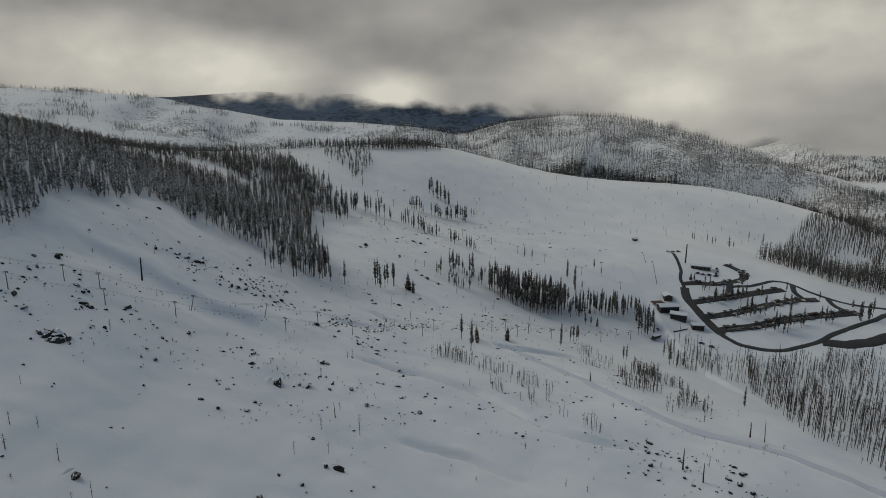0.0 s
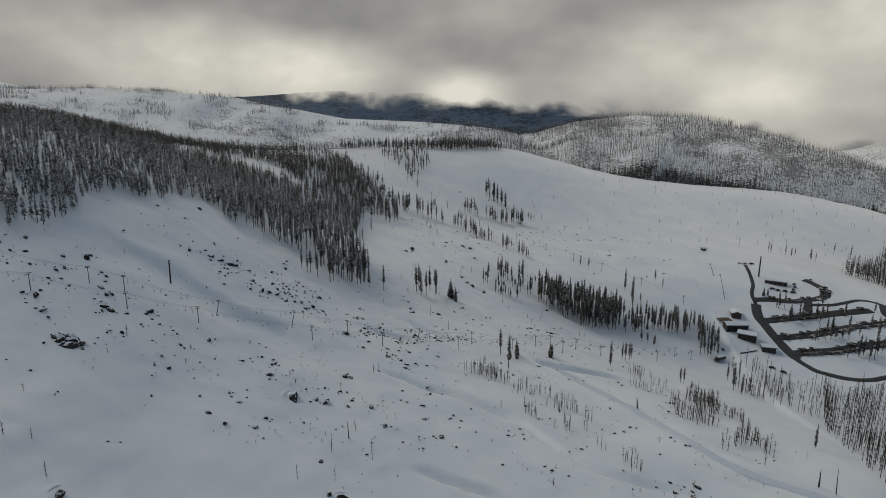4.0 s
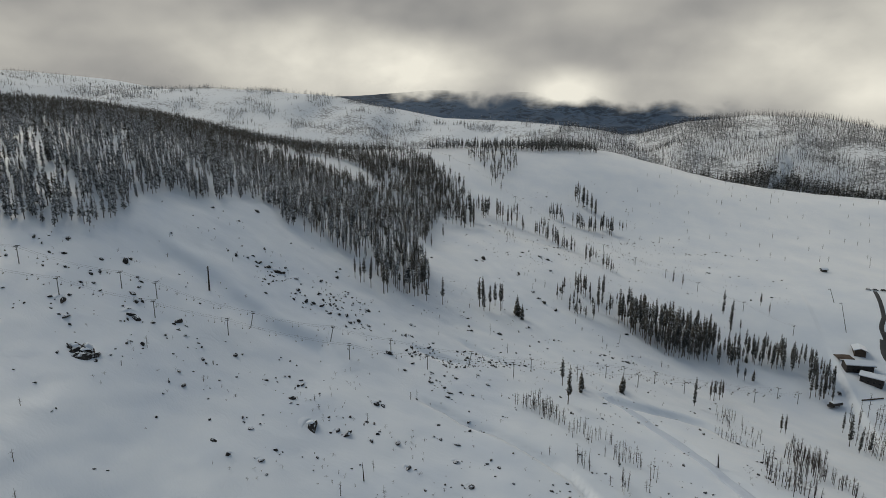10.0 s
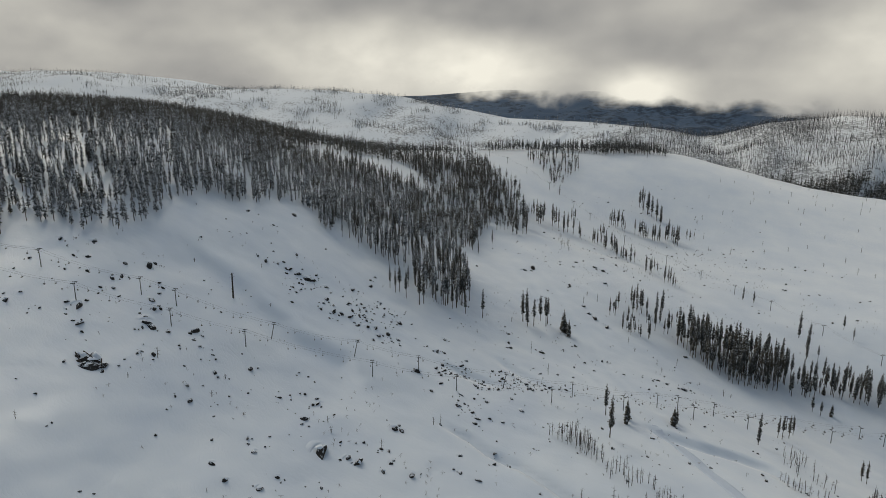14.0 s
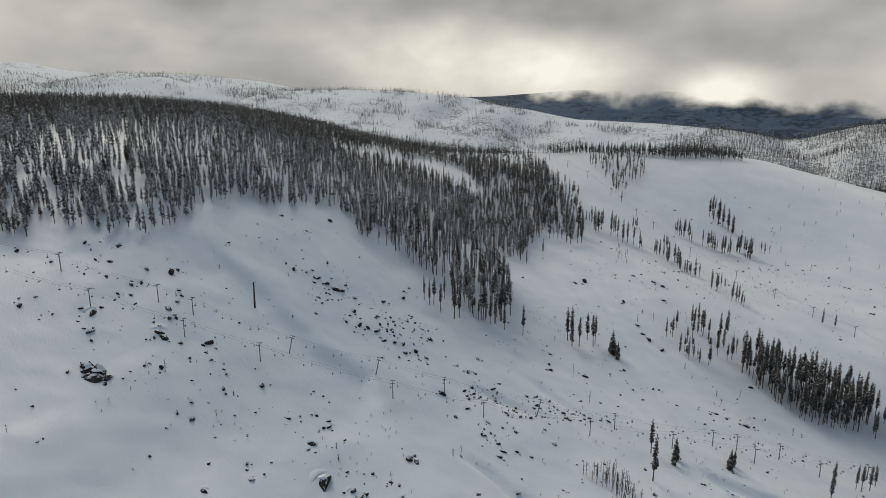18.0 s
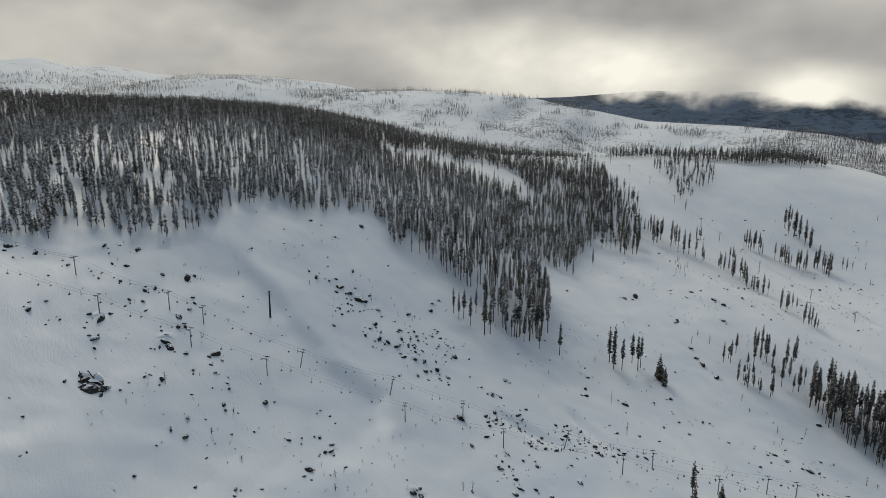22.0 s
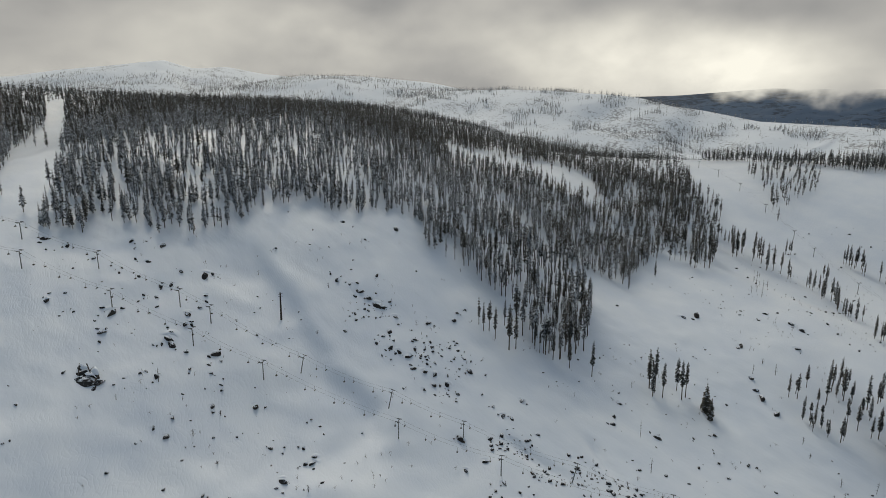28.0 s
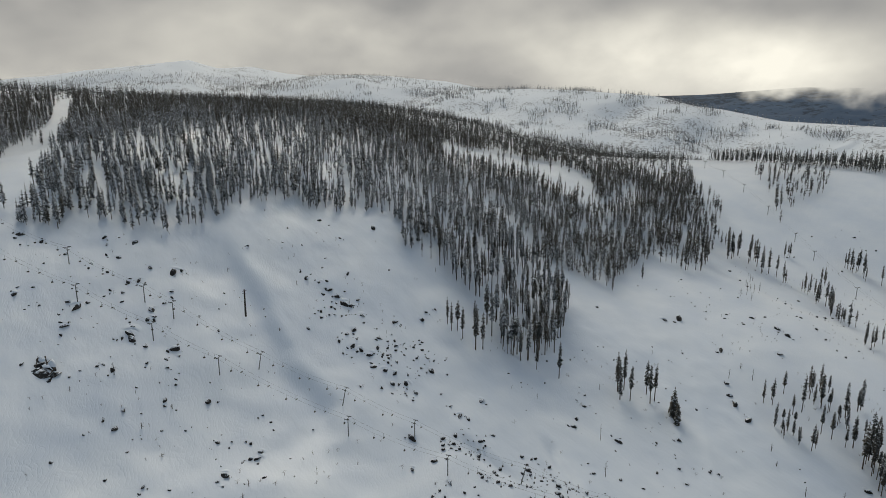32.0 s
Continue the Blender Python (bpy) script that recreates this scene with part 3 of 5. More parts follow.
# ---------------------------------------------------------------- woods
RUN_CUT = [(-250, 222), (-347, 254), (-402, 269), (-474, 293), (-524, 316), (-643, 345), (-643, 360), (-518, 328), (-402, 298), (-317, 274), (-290, 264), (-266, 256), (-250, 245)]
OPEN_PATCH = [(-343, 600), (-352, 651), (-348, 684), (-326, 698), (-305, 718), (-272, 722), (-238, 694), (-216, 666), (-214, 645), (-240, 646), (-270, 640), (-290, 616), (-302, 585), (-318, 572)]
FOREST = [(-247, 246), (-236, 262), (-244, 270), (-226, 286), (-215, 296), (-217, 326), (-226, 349), (-221, 377), (-210, 380), (-201, 431), (-176, 417), (-135, 435),
          (-110, 419), (-82, 418), (-84, 443), (-107, 488), (-159, 513), (-119, 538), (-129, 602), (-105, 640), (-132, 701), (-169, 760), (-249, 901), (-330, 960), (-560, 1000), (-800, 850), (-900, 500), (-800, 250), (-400, 190)]


def lower_stand(x, y):
    """The open stand that runs down the slope below the forest."""
    return (x > -165) & (y < 505)


def woods_near(x, y):
    east = smoothstep(-260, -190, x)
    gaps = smoothstep(-0.42 + 0.1 * east, 0.02 + 0.15 * east, waves(x, y, 52, 21) + 0.75 * waves(x, y, 22, 22))
    west = smoothstep(-230, -330, x) * smoothstep(560, 460, y)
    return np.where(inside(RUN_CUT, x, y), 0.02, np.where(inside(OPEN_PATCH, x, y), 0.05, (0.3 + 0.7 * gaps) * (1 - 0.15 * west) * np.where(lower_stand(x, y), 0.85, 1.0)))


wood = scatter(FOREST, 4.0, 1, woods_near)
away = np.hypot(wood[:, 0] - 60, wood[:, 1] - 130)
frost = np.random.RandomState(7).uniform(0, 1, len(wood)) < np.where(wood[:, 0] < -190, 0.85, 0.5) * smoothstep(620, 430, away) + 0.08
wood[:, 3] *= np.where(wood[:, 0] < -200, 0.63, np.where(lower_stand(wood[:, 0], wood[:, 1]), 0.82, 0.7))
low = lower_stand(wood[:, 0], wood[:, 1])
grove("pine_stand", STAND_PINES, wood[low & ~frost], [BARK, NEEDLES], "open stand of dark bare-trunked pines below the forest")
grove("pine_stand", STAND_PINES, wood[low & frost], [BARK, FROSTED], "open stand of snow-dusted bare-trunked pines below the forest")
NEAR_KINDS = ((FIRS, (away < 400) & ~low), (MID, (away >= 400) & (away < 720) & ~low))
for kinds, zone in NEAR_KINDS:
    grove("conifer_forest", kinds, wood[frost & zone], [BARK, FROSTED], "dense conifer forest with snow-frosted grey-green crowns")
    grove("conifer_forest", kinds, wood[~frost & zone], [BARK, NEEDLES], "dense dark conifer forest with bare lower trunks")
grove("conifer_forest", HILL, wood[away >= 720][::3], [BARK, DARK_NEEDLES], "dark conifer forest over the back of the ridge")

WEDGE = [(-146, 856), (-102, 782), (-108, 819), (-98, 877), (-98, 907), (-118, 941), (-161, 930), (-170, 887)]
CREST_ROW = [(-103, 966), (-79, 958), (-40, 992), (0, 1010), (-20, 1040), (-120, 1000), (-250, 975), (-250, 955)]
EDGE_ROW = [(-175, 770), (-140, 705), (-112, 668), (-110, 690), (-140, 748), (-165, 778)]
back = np.concatenate([scatter(WEDGE, 7.5, 31, lambda x, y: 0.75 + 0 * x), scatter(CREST_ROW, 4.8, 32), scatter(EDGE_ROW, 7, 33)])
back[:, 3] *= 0.7
grove("conifer_clump", MID, back, [BARK, DARK_NEEDLES], "clumps of dark conifers along the snowy ridge crest")


def slopes_spotty(x, y):
    return 0.95 * smoothstep(0.2, 0.55, waves(x, y, 190, 41) + 0.7 * waves(x, y, 55, 42)) + 0.008


def slopes_dense(x, y):
    return 0.35 + 0.65 * smoothstep(-0.8, 0.2, waves(x, y, 120, 43) + 0.5 * waves(x, y, 45, 44))


def slopes_clumped(x, y):
    return 0.04 + 0.96 * smoothstep(-0.1, 0.3, waves(x, y, 230, 46) + 0.6 * waves(x, y, 70, 47))


# far hillsides: scattered trees on the open snowy hill, thick woods elsewhere
HILL_OPEN = [(-1500, 1250), (-900, 1180), (-450, 1250), (-150, 1300), (-80, 1720), (-480, 1760), (-780, 1740), (-1250, 1640)]
HILL_FOOT = [(-700, 1130), (-250, 1040), (60, 1130), (200, 1230), (100, 1330), (-420, 1290), (-760, 1240)]
HILL_BURNT = [(-150, 1330), (250, 1290), (560, 1180), (760, 1060), (900, 1100), (840, 1330), (700, 1480), (470, 1660), (200, 1720), (-120, 1740)]
VALLEY_EAST = [(373, 681), (403, 627), (445, 594), (560, 520), (900, 520), (1300, 900), (1300, 1500), (900, 1300), (740, 1130), (577, 936)]
FOOT_EAST = [(60, 1170), (320, 1230), (480, 1210), (640, 1080), (720, 1110), (540, 1270), (330, 1310), (80, 1260)]
WEST_WOODS = [(-1250, 600), (-900, 700), (-820, 950), (-600, 1080), (-900, 1240), (-1500, 1250), (-1850, 1150), (-1750, 800)]
WEST_SLOPE = [(-1500, 1350), (-1250, 1500), (-1250, 1600), (-1650, 1500), (-2200, 1280), (-2320, 740), (-2230, 600), (-1850, 640), (-1850, 900)]
EAST_SLOPES = [(950, 1500), (1250, 1500), (1500, 1700), (1650, 2050), (1300, 2250), (1050, 1900)]
SKY_ROW = [(-1250, 1500), (-980, 1640), (-700, 1700), (-460, 1740), (-250, 1740), (-250, 1765), (-700, 1735), (-1000, 1680), (-1280, 1530)]
hill_green = np.concatenate([scatter(HILL_OPEN, 6.8, 51, slopes_spotty), scatter(SKY_ROW, 11, 57, slopes_dense)])
hill_green[:, 3] *= 0.62
# the frosted needle colour also supplies the grey of haze at this distance
grove("distant_forest", HILL, hill_green, [BARK, FROSTED], "scattered frosted conifers greyed by distance haze on a snowy hill")
far_green = np.concatenate([scatter(HILL_FOOT, 7.5, 52, slopes_dense), scatter(WEST_WOODS, 9.4, 53, slopes_clumped), scatter(WEST_SLOPE, 9.6, 54, lambda x, y: (0.35 + 0.65 * slopes_clumped(x, y)) * smoothstep(228, 205, height(x, y) - 12 * waves(x, y, 120, 50)))])
far_green[:, 3] *= np.where(far_green[:, 0] < -1100, 0.5, 0.66)
grove("distant_forest", HILL, far_green, [BARK, DARK_NEEDLES], "dark conifer woods at the foot of distant hills")
VALLEY_EDGE = [(360, 690), (367, 640), (385, 592), (425, 560), (520, 500), (640, 520), (760, 640), (800, 900), (650, 960), (548, 905), (430, 770)]
CLEARING = [(462, 705), (490, 700), (535, 742), (540, 770), (500, 772), (470, 748)]
edge_wood = scatter(VALLEY_EDGE, 5.1, 59, lambda x, y: np.where(inside(CLEARING, x, y), 0.0, 0.55 + 0.45 * smoothstep(-0.6, 0.2, waves(x, y, 60, 45))))
edge_wood[:, 3] *= 0.95
edge_near = np.hypot(edge_wood[:, 0] - 48, edge_wood[:, 1] - 110) < 700
grove("valley_forest", SLIM, edge_wood[edge_near], [BARK, DARK_NEEDLES], "dark slender conifer forest edge below the ski slope")
grove("valley_forest", DEAD_FAR, edge_wood[~edge_near], [BARK, DARK_NEEDLES], "dark conifer forest on the valley side")
valley = np.concatenate([scatter(VALLEY_EAST, 11.0, 55, lambda x, y: np.where(inside(VALLEY_EDGE, x, y), 0, slopes_dense(x, y))), scatter(EAST_SLOPES, 10.5, 56, slopes_dense)])
foot = scatter(FOOT_EAST, 6.5, 58)
foot[:, 3] *= 1.35
grove("valley_forest", HILL, foot, [BARK, DARK_NEEDLES], "dark band of conifers at the foot of the burnt hill")
valley[:, 3] *= 0.85
grove("valley_forest", HILL, valley, [BARK, DARK_NEEDLES], "thick dark forest filling the valley floor")


# ---------------------------------------------------------------- dead trees
def snag_arrays(rng, tall, r, stubs, bend=0.012):
    """A standing dead trunk with broken stubs."""
    V, F = [], []
    sides, ph = 5, rng.uniform(0, 6)
    hs = [-0.8, 0, 0.4 * tall, 0.8 * tall, tall]
    rs = [1.1, 1.0, 0.75, 0.45, 0.16]
    for z, k in zip(hs, rs):
        o = bend * max(z, 0) * math.sin(z / tall * 2 + ph)
        for s in range(sides):
            a = 2 * math.pi * s / sides
            V.append((r * k * math.cos(a) + o, r * k * math.sin(a) + o * 0.5, z))
    for l in range(len(hs) - 1):
        for s in range(sides):
            p, q = l * sides + s, l * sides + (s + 1) % sides
            F += [(p, q, q + sides), (p, q + sides, p + sides)]
    for _ in range(stubs):
        z, a, length = tall * rng.uniform(0.3, 0.95), rng.uniform(0, 6.28), rng.uniform(0.3, 1.0) * min(1.6, 0.12 * tall + 0.3)
        o = bend * z * math.sin(z / tall * 2 + ph)
        k = len(V)
        c, s_ = math.cos(a), math.sin(a)
        V += [(o, o * 0.5, z - 0.09), (o, o * 0.5, z + 0.09), (o + c * length, o * 0.5 + s_ * length, z + rng.uniform(-0.3, 0.25) * length), (o - s_ * 0.09, o * 0.5 + c * 0.09, z)]
        F += [(k, k + 2, k + 1), (k, k + 3, k + 2), (k + 1, k + 2, k + 3)]
    return np.array(V), np.array(F)


SNAG_RNG = np.random.RandomState(9)
SNAG_KINDS = [snag_arrays(SNAG_RNG, 10.0, SNAG_RNG.uniform(0.11, 0.19), 20) for _ in range(9)]
THICK_SNAG = snag_arrays(SNAG_RNG, 10.0, 0.42, 4, 0.02)


def dead_stand(name, kinds, places, label, mats):
    V, F, base = [], [], 0
    for x, y, z, s, a in places:
        vs, fs = kinds[int(a * 97) % len(kinds)]
        c, d = math.cos(a), math.sin(a)
        V.append(np.stack([vs[:, 0] * c - vs[:, 1] * d + x, vs[:, 0] * d + vs[:, 1] * c + y, vs[:, 2] * s + z], 1))
        F.append(fs + base)
        base += len(vs)
    return tagged(new(name, mesh_from(name, np.concatenate(V), np.concatenate(F), mats)), label, "dead trees", kind="stuff")


BURNT_EAST = [(231, 440), (190, 351), (181, 282), (202, 252), (280, 330), (349, 440), (318, 455), (280, 443)]
BURNT_NORTH = [(173, 423), (194, 380), (200, 369), (236, 441), (203, 446)]
burnt = np.concatenate([scatter(BURNT_EAST, 3.1, 61, lambda x, y: 0.12 + 0.88 * smoothstep(-0.25, 0.35, waves(x, y, 26, 65))), scatter(BURNT_NORTH, 4.6, 62, lambda x, y: smoothstep(-0.4, 0.3, waves(x, y, 24, 66))), scatter([(176, 464), (171, 422), (186, 420), (198, 405), (210, 450), (192, 470)], 5.0, 63)])
burnt[:, 3] *= 1.1 + 0.5 * np.sin(burnt[:, 4] * 5)
dead_stand("burnt_stand", SNAG_KINDS, burnt, "dense stand of thin fire-blackened dead trunks", [BURNT])



def slopes_burnt(x, y):
    return 0.06 + 0.94 * smoothstep(-0.75, -0.1, waves(x, y, 210, 48) + 0.45 * waves(x, y, 60, 49))


hill_dead = scatter(HILL_BURNT, 5.5, 64, slopes_burnt)
hill_dead[:, 3] *= 0.76
grove("burnt_hillside", DEAD_FAR, hill_dead, [BURNT, GREY_WOODS], "grey fire-killed forest covering the far hill")
runs_dead = scatter([(-20, 760), (150, 720), (420, 760), (560, 900), (430, 1080), (200, 1060), (60, 980)], 27, 66, lambda x, y: 0.6 + 0 * x)
runs_dead[:, 3] *= 0.55
dead_stand("scattered_snags", SNAG_KINDS, runs_dead, "scattered thin snags on the far ski slope", [BURNT])

TWIGS = [snag_arrays(SNAG_RNG, 10.0, 0.055, 5, 0.05) for _ in range(4)]


def twiggy(x, y):
    return 0.6 * smoothstep(0.1, 0.9, waves(x, y, 38, 67) + 0.5 * waves(x, y, 11, 68))


twigs = np.concatenate([scatter([(-230, 250), (-100, 215), (60, 215), (150, 215), (160, 300), (110, 400), (20, 500), (-70, 520), (-90, 420), (-190, 400), (-215, 310)], 4.4, 69, twiggy),
                        scatter([(-60, 540), (60, 500), (190, 600), (120, 720), (-20, 760), (-90, 650)], 4, 70, twiggy)])
twigs[:, 3] = 0.06 + 0.16 * (twigs[:, 3] - 0.6) ** 2 + 0.05 * twigs[:, 3]
dead_stand("bare_shrubs", TWIGS, twigs, "thin bare saplings and twigs poking through snow", [BURNT])

# the lone dead trees near the runs, each a thing: x, y, height
ROCKS_LIFT_UPPER = [
    (-184, 254, 4.8), (-188, 252, 2.3), (-199, 235, 2.8), (-203, 237, 1.3), (-201, 242, 1.3), (-176, 247, 3.1), (-177, 249, 1.3), (-183, 247, 1.3),
    (-172, 245, 1.8), (-185, 249, 1), (-168, 243, 0.9), (-163, 230, 1.7), (-148, 256, 3), (-152, 252, 2.1), (-152, 254, 1.5), (-148, 245, 0.9), (-138,
    261, 1.2), (-163, 267, 4.8), (-160, 267, 3.5), (-162, 264, 2.2), (-163, 261, 1.3), (-166, 269, 2), (-169, 269, 1.6), (-172, 279, 3.4), (-168, 276,
    3), (-166, 278, 2), (-150, 279, 3.9), (-150, 277, 2.3), (-146, 280, 1.6), (-155, 270, 1.9), (-147, 268, 2.2), (-146, 275, 1.6), (-142, 274, 1.6)]
ROCKS_LIFT_MIDDLE = [
    (-134, 274, 1.9), (-137, 269, 1.2), (-136, 275, 1.3), (-123, 282, 3.5), (-129, 268, 2.4), (-127, 267, 1.8), (-130, 254, 2.3), (-124, 249, 2.8),
    (-127, 259, 1.2), (-118, 253, 0.8), (-126, 240, 1.1), (-114, 250, 1.1), (-120, 229, 1.5), (-99, 250, 1.6), (-97, 248, 1.3), (-107, 241, 1.6),
    (-156, 214, 1.3), (-165, 214, 1.1), (-142, 209, 1), (-91, 273, 3.4), (-87, 271, 1.4), (-93, 286, 3), (-95, 288, 2.1), (-94, 281, 1.2), (-84, 284,
    1.5), (-105, 277, 1.8), (-115, 272, 0.9), (-102, 297, 1), (-97, 311, 1), (-61, 294, 3.7), (-91, 285, 1.2), (-88, 296, 0.9), (-221, 276, 2.6)]
ROCKS_LIFT_LOWER = [
    (-216, 275, 1.5), (-213, 286, 3), (-206, 277, 2.5), (-217, 258, 2.1), (-210, 273, 2.1), (-190, 295, 4.8), (-190, 299, 2.6), (-196, 287, 2.5),
    (-190, 280, 3.2), (-191, 276, 2.4), (-189, 268, 2.4), (-186, 272, 2.1), (-199, 270, 2.1), (-204, 264, 1.7), (-179, 290, 2.5), (-174, 285, 2.1),
    (-176, 289, 2.1), (-181, 270, 2), (-239, 245, 3.5), (-230, 252, 2.4), (-237, 243, 1.7)]
ROCKS_SLOPE_UPPER = [
    (-165, 305, 1.1), (-167, 309, 1.1), (-140, 335, 2.3), (-200, 359, 1.3), (-191, 351, 1.3), (-217, 355, 1.3), (-195, 334, 1.6), (-167, 350, 3.3),
    (-172, 350, 1.7), (-169, 354, 1.3), (-171, 362, 1.7), (-163, 355, 2.5), (-162, 359, 1.7), (-157, 357, 2.9), (-156, 353, 2), (-152, 359, 3.3),
    (-147, 359, 4.5), (-145, 361, 3.3), (-138, 363, 2.9), (-134, 361, 1.6), (-141, 356, 1.2), (-163, 372, 2.6), (-159, 395, 1.4), (-189, 407, 3.9),
    (-202, 380, 2.3), (-197, 383, 1.4), (-186, 383, 1.8), (-187, 360, 1.1), (-176, 367, 1.3), (-129, 375, 2.9), (-126, 390, 3), (-129, 396, 1.8),
    (-129, 402, 1.8)]
ROCKS_SLOPE_MIDDLE = [
    (-132, 354, 3.2), (-131, 349, 2.3), (-129, 344, 2.7), (-124, 348, 3.1), (-121, 350, 2.7), (-117, 352, 3.8), (-119, 358, 2.7), (-115, 358, 1.9),
    (-123, 342, 1.5), (-112, 359, 1.9), (-109, 361, 1.9), (-111, 350, 2.6), (-107, 353, 3), (-104, 356, 2.7), (-100, 352, 3), (-98, 357, 3.4), (-100,
    346, 2.2), (-113, 374, 2), (-107, 371, 2), (-104, 338, 1.4), (-101, 361, 1.9), (-99, 373, 3.2), (-92, 358, 2.2), (-103, 378, 1.6), (-101, 383,
    1.2), (-94, 378, 1.6), (-87, 368, 1.5), (-80, 367, 1.9), (-76, 382, 2.7), (-73, 341, 3.8), (-61, 341, 3), (-74, 367, 2.6), (-71, 369, 2.2)]
ROCKS_SLOPE_LOWER = [
    (-60, 372, 1.8), (-50, 416, 3.3), (-47, 410, 2.8), (-53, 426, 2.1), (-31, 421, 3.2), (-35, 421, 1.2), (-17, 447, 2.9), (-38, 532, 4.2), (-69, 543,
    5.5), (-73, 534, 3.8), (-103, 507, 2.2), (-50, 339, 2.3), (-46, 333, 1.6), (-38, 342, 2.2), (-37, 326, 2.4), (-30, 355, 2.3), (-23, 348, 2.5),
    (-30, 361, 1.3), (-10, 387, 2.1), (-4, 488, 5), (-13, 494, 4.2), (-18, 498, 3.3), (-23, 506, 3.4), (-21, 583, 3.9), (-28, 586, 4), (-44, 588,
    2.9), (-16, 557, 3.7), (46, 492, 3.4), (46, 444, 3.7), (37, 443, 2.6), (32, 443, 2.3), (50, 447, 1.9)]
ROCKS_FRONT_UPPER = [
    (-76, 263, 7.2), (-63, 266, 4.4), (-67, 266, 2.9), (-69, 264, 1.8), (-94, 284, 2.7), (-100, 287, 2.3), (-99, 232, 2.9), (-91, 229, 2.5), (-81,
    234, 3.2), (-80, 242, 2.7), (-76, 229, 1.6), (-93, 246, 2.7), (-129, 247, 1.7), (-114, 200, 1.1), (-117, 198, 1.4), (-142, 207, 1.1), (-40, 210,
    5.9), (-59, 198, 2.5), (-50, 195, 2.8), (-62, 185, 3.2), (-35, 261, 3.2), (-44, 273, 3.4), (-53, 274, 2.6), (-53, 268, 2.6), (-57, 280, 2.3),
    (-60, 279, 1.9), (-59, 295, 3.2), (-53, 227, 3.2), (-20, 275, 3.4), (-11, 263, 3.6), (-4, 258, 2.1), (-34, 297, 2.4), (-30, 287, 2.4)]
ROCKS_FRONT_MIDDLE = [
    (-23, 287, 2.7), (-33, 287, 2), (-24, 231, 1.3), (-48, 192, 1.1), (-33, 198, 1.4), (-26, 204, 1.4), (-49, 312, 2.1), (-37, 322, 2.6), (-33, 330,
    2.2), (-27, 332, 2.2), (-62, 331, 2.7), (-115, 172, 4.9), (-105, 171, 1.2), (-135, 170, 1.7)]
SNAGS_UPPER = [
    (102, 235, 10), (107, 226, 9.3), (152, 264, 12), (148, 256, 3.2), (159, 260, 2.2), (114, 237, 6.7), (93, 236, 3), (84, 326, 6.7), (13, 216, 2.3),
    (36, 243, 3.7), (195, 258, 3.6), (93, 255, 3.6), (87, 289, 2.8), (14, 299, 4.5), (49, 219, 3.9), (57, 216, 3.8), (147, 268, 8.4), (196, 244, 2.1),
    (-150, 203, 3.5), (-134, 186, 4.5), (-122, 176, 6.2), (-106, 165, 6.5), (-141, 183, 5.1), (-136, 173, 5.4), (-145, 241, 2.3), (-146, 256, 5.5),
    (-162, 295, 1.5), (-121, 257, 2.8), (-129, 247, 1.7), (-57, 213, 6), (-51, 235, 6.2), (-45, 219, 5.8), (-46, 253, 4.9)]
SNAGS_MIDDLE = [
    (-47, 246, 7.7), (-35, 236, 9.9), (-36, 414, 8.2), (-22, 397, 6.6), (-59, 278, 5.7), (-83, 278, 3), (-111, 163, 2.3), (-128, 163, 2.3), (-49, 312,
    5), (-186, 319, 2.5), (-165, 344, 2.7), (11, 477, 4.3), (-16, 521, 6.4), (-67, 409, 2.5), (-24, 382, 1.8), (30, 464, 4.4), (33, 457, 3.6), (41,
    474, 6.1), (72, 461, 2.6), (68, 459, 4.5), (-56, 442, 3.5), (-24, 511, 5.4), (-24, 525, 3), (16, 470, 2.5), (-51, 309, 3.8), (-144, 323, 1.5),
    (-125, 269, 2.1), (-108, 259, 1.1), (-79, 274, 2.5), (-142, 358, 2), (-153, 423, 2.4)]
PINES_RUN_UPPER = [
    (-71, 430, 18.8), (-51, 450, 20.6), (-50, 454, 21.4), (-47, 446, 19.7), (-44, 450, 18), (-43, 463, 17.6), (-38, 458, 19.7), (-38, 462, 18.4), (-2,
    511, 14.6), (5, 496, 12.7), (9, 494, 7.1), (13, 497, 8.3), (17, 493, 9.1), (22, 494, 13.6), (9, 519, 19.5), (9, 543, 15.7), (14, 530, 18.2), (24,
    533, 19), (27, 546, 16.8), (27, 525, 12.8), (33, 514, 16.5), (40, 512, 23.9), (-7, 647, 16.9), (8, 625, 15.2), (14, 636, 11.4), (24, 616, 14.3),
    (27, 610, 14.5), (31, 606, 11.3), (-110, 700, 15.3), (-97, 677, 22), (-97, 688, 20.8), (-88, 689, 21.7), (-81, 685, 19.5)]
PINES_RUN_MIDDLE = [
    (-74, 676, 21.5), (-71, 682, 20.1), (-73, 728, 12.8), (-59, 678, 16.5), (-44, 678, 13.9), (-42, 682, 14), (-41, 709, 13.1), (-32, 669, 18.1),
    (-27, 667, 17.9), (-24, 666, 17), (-21, 658, 16.2), (-14, 650, 12.9), (-37, 755, 18), (-33, 759, 18.1), (-27, 752, 15.2), (-10, 748, 17.4), (-7,
    752, 17.5), (-3, 748, 14.9), (4, 748, 17.2), (10, 754, 17.3), (16, 760, 17.3), (18, 762, 22.2), (28, 750, 21.6), (39, 772, 12.3), (-16, 831,
    22.3), (-8, 812, 27), (-3, 810, 24.2), (3, 802, 21.1), (-118, 540, 20), (-113, 575, 11.8), (-105, 620, 20.3), (-107, 648, 31.2), (-101, 627, 18.1)]
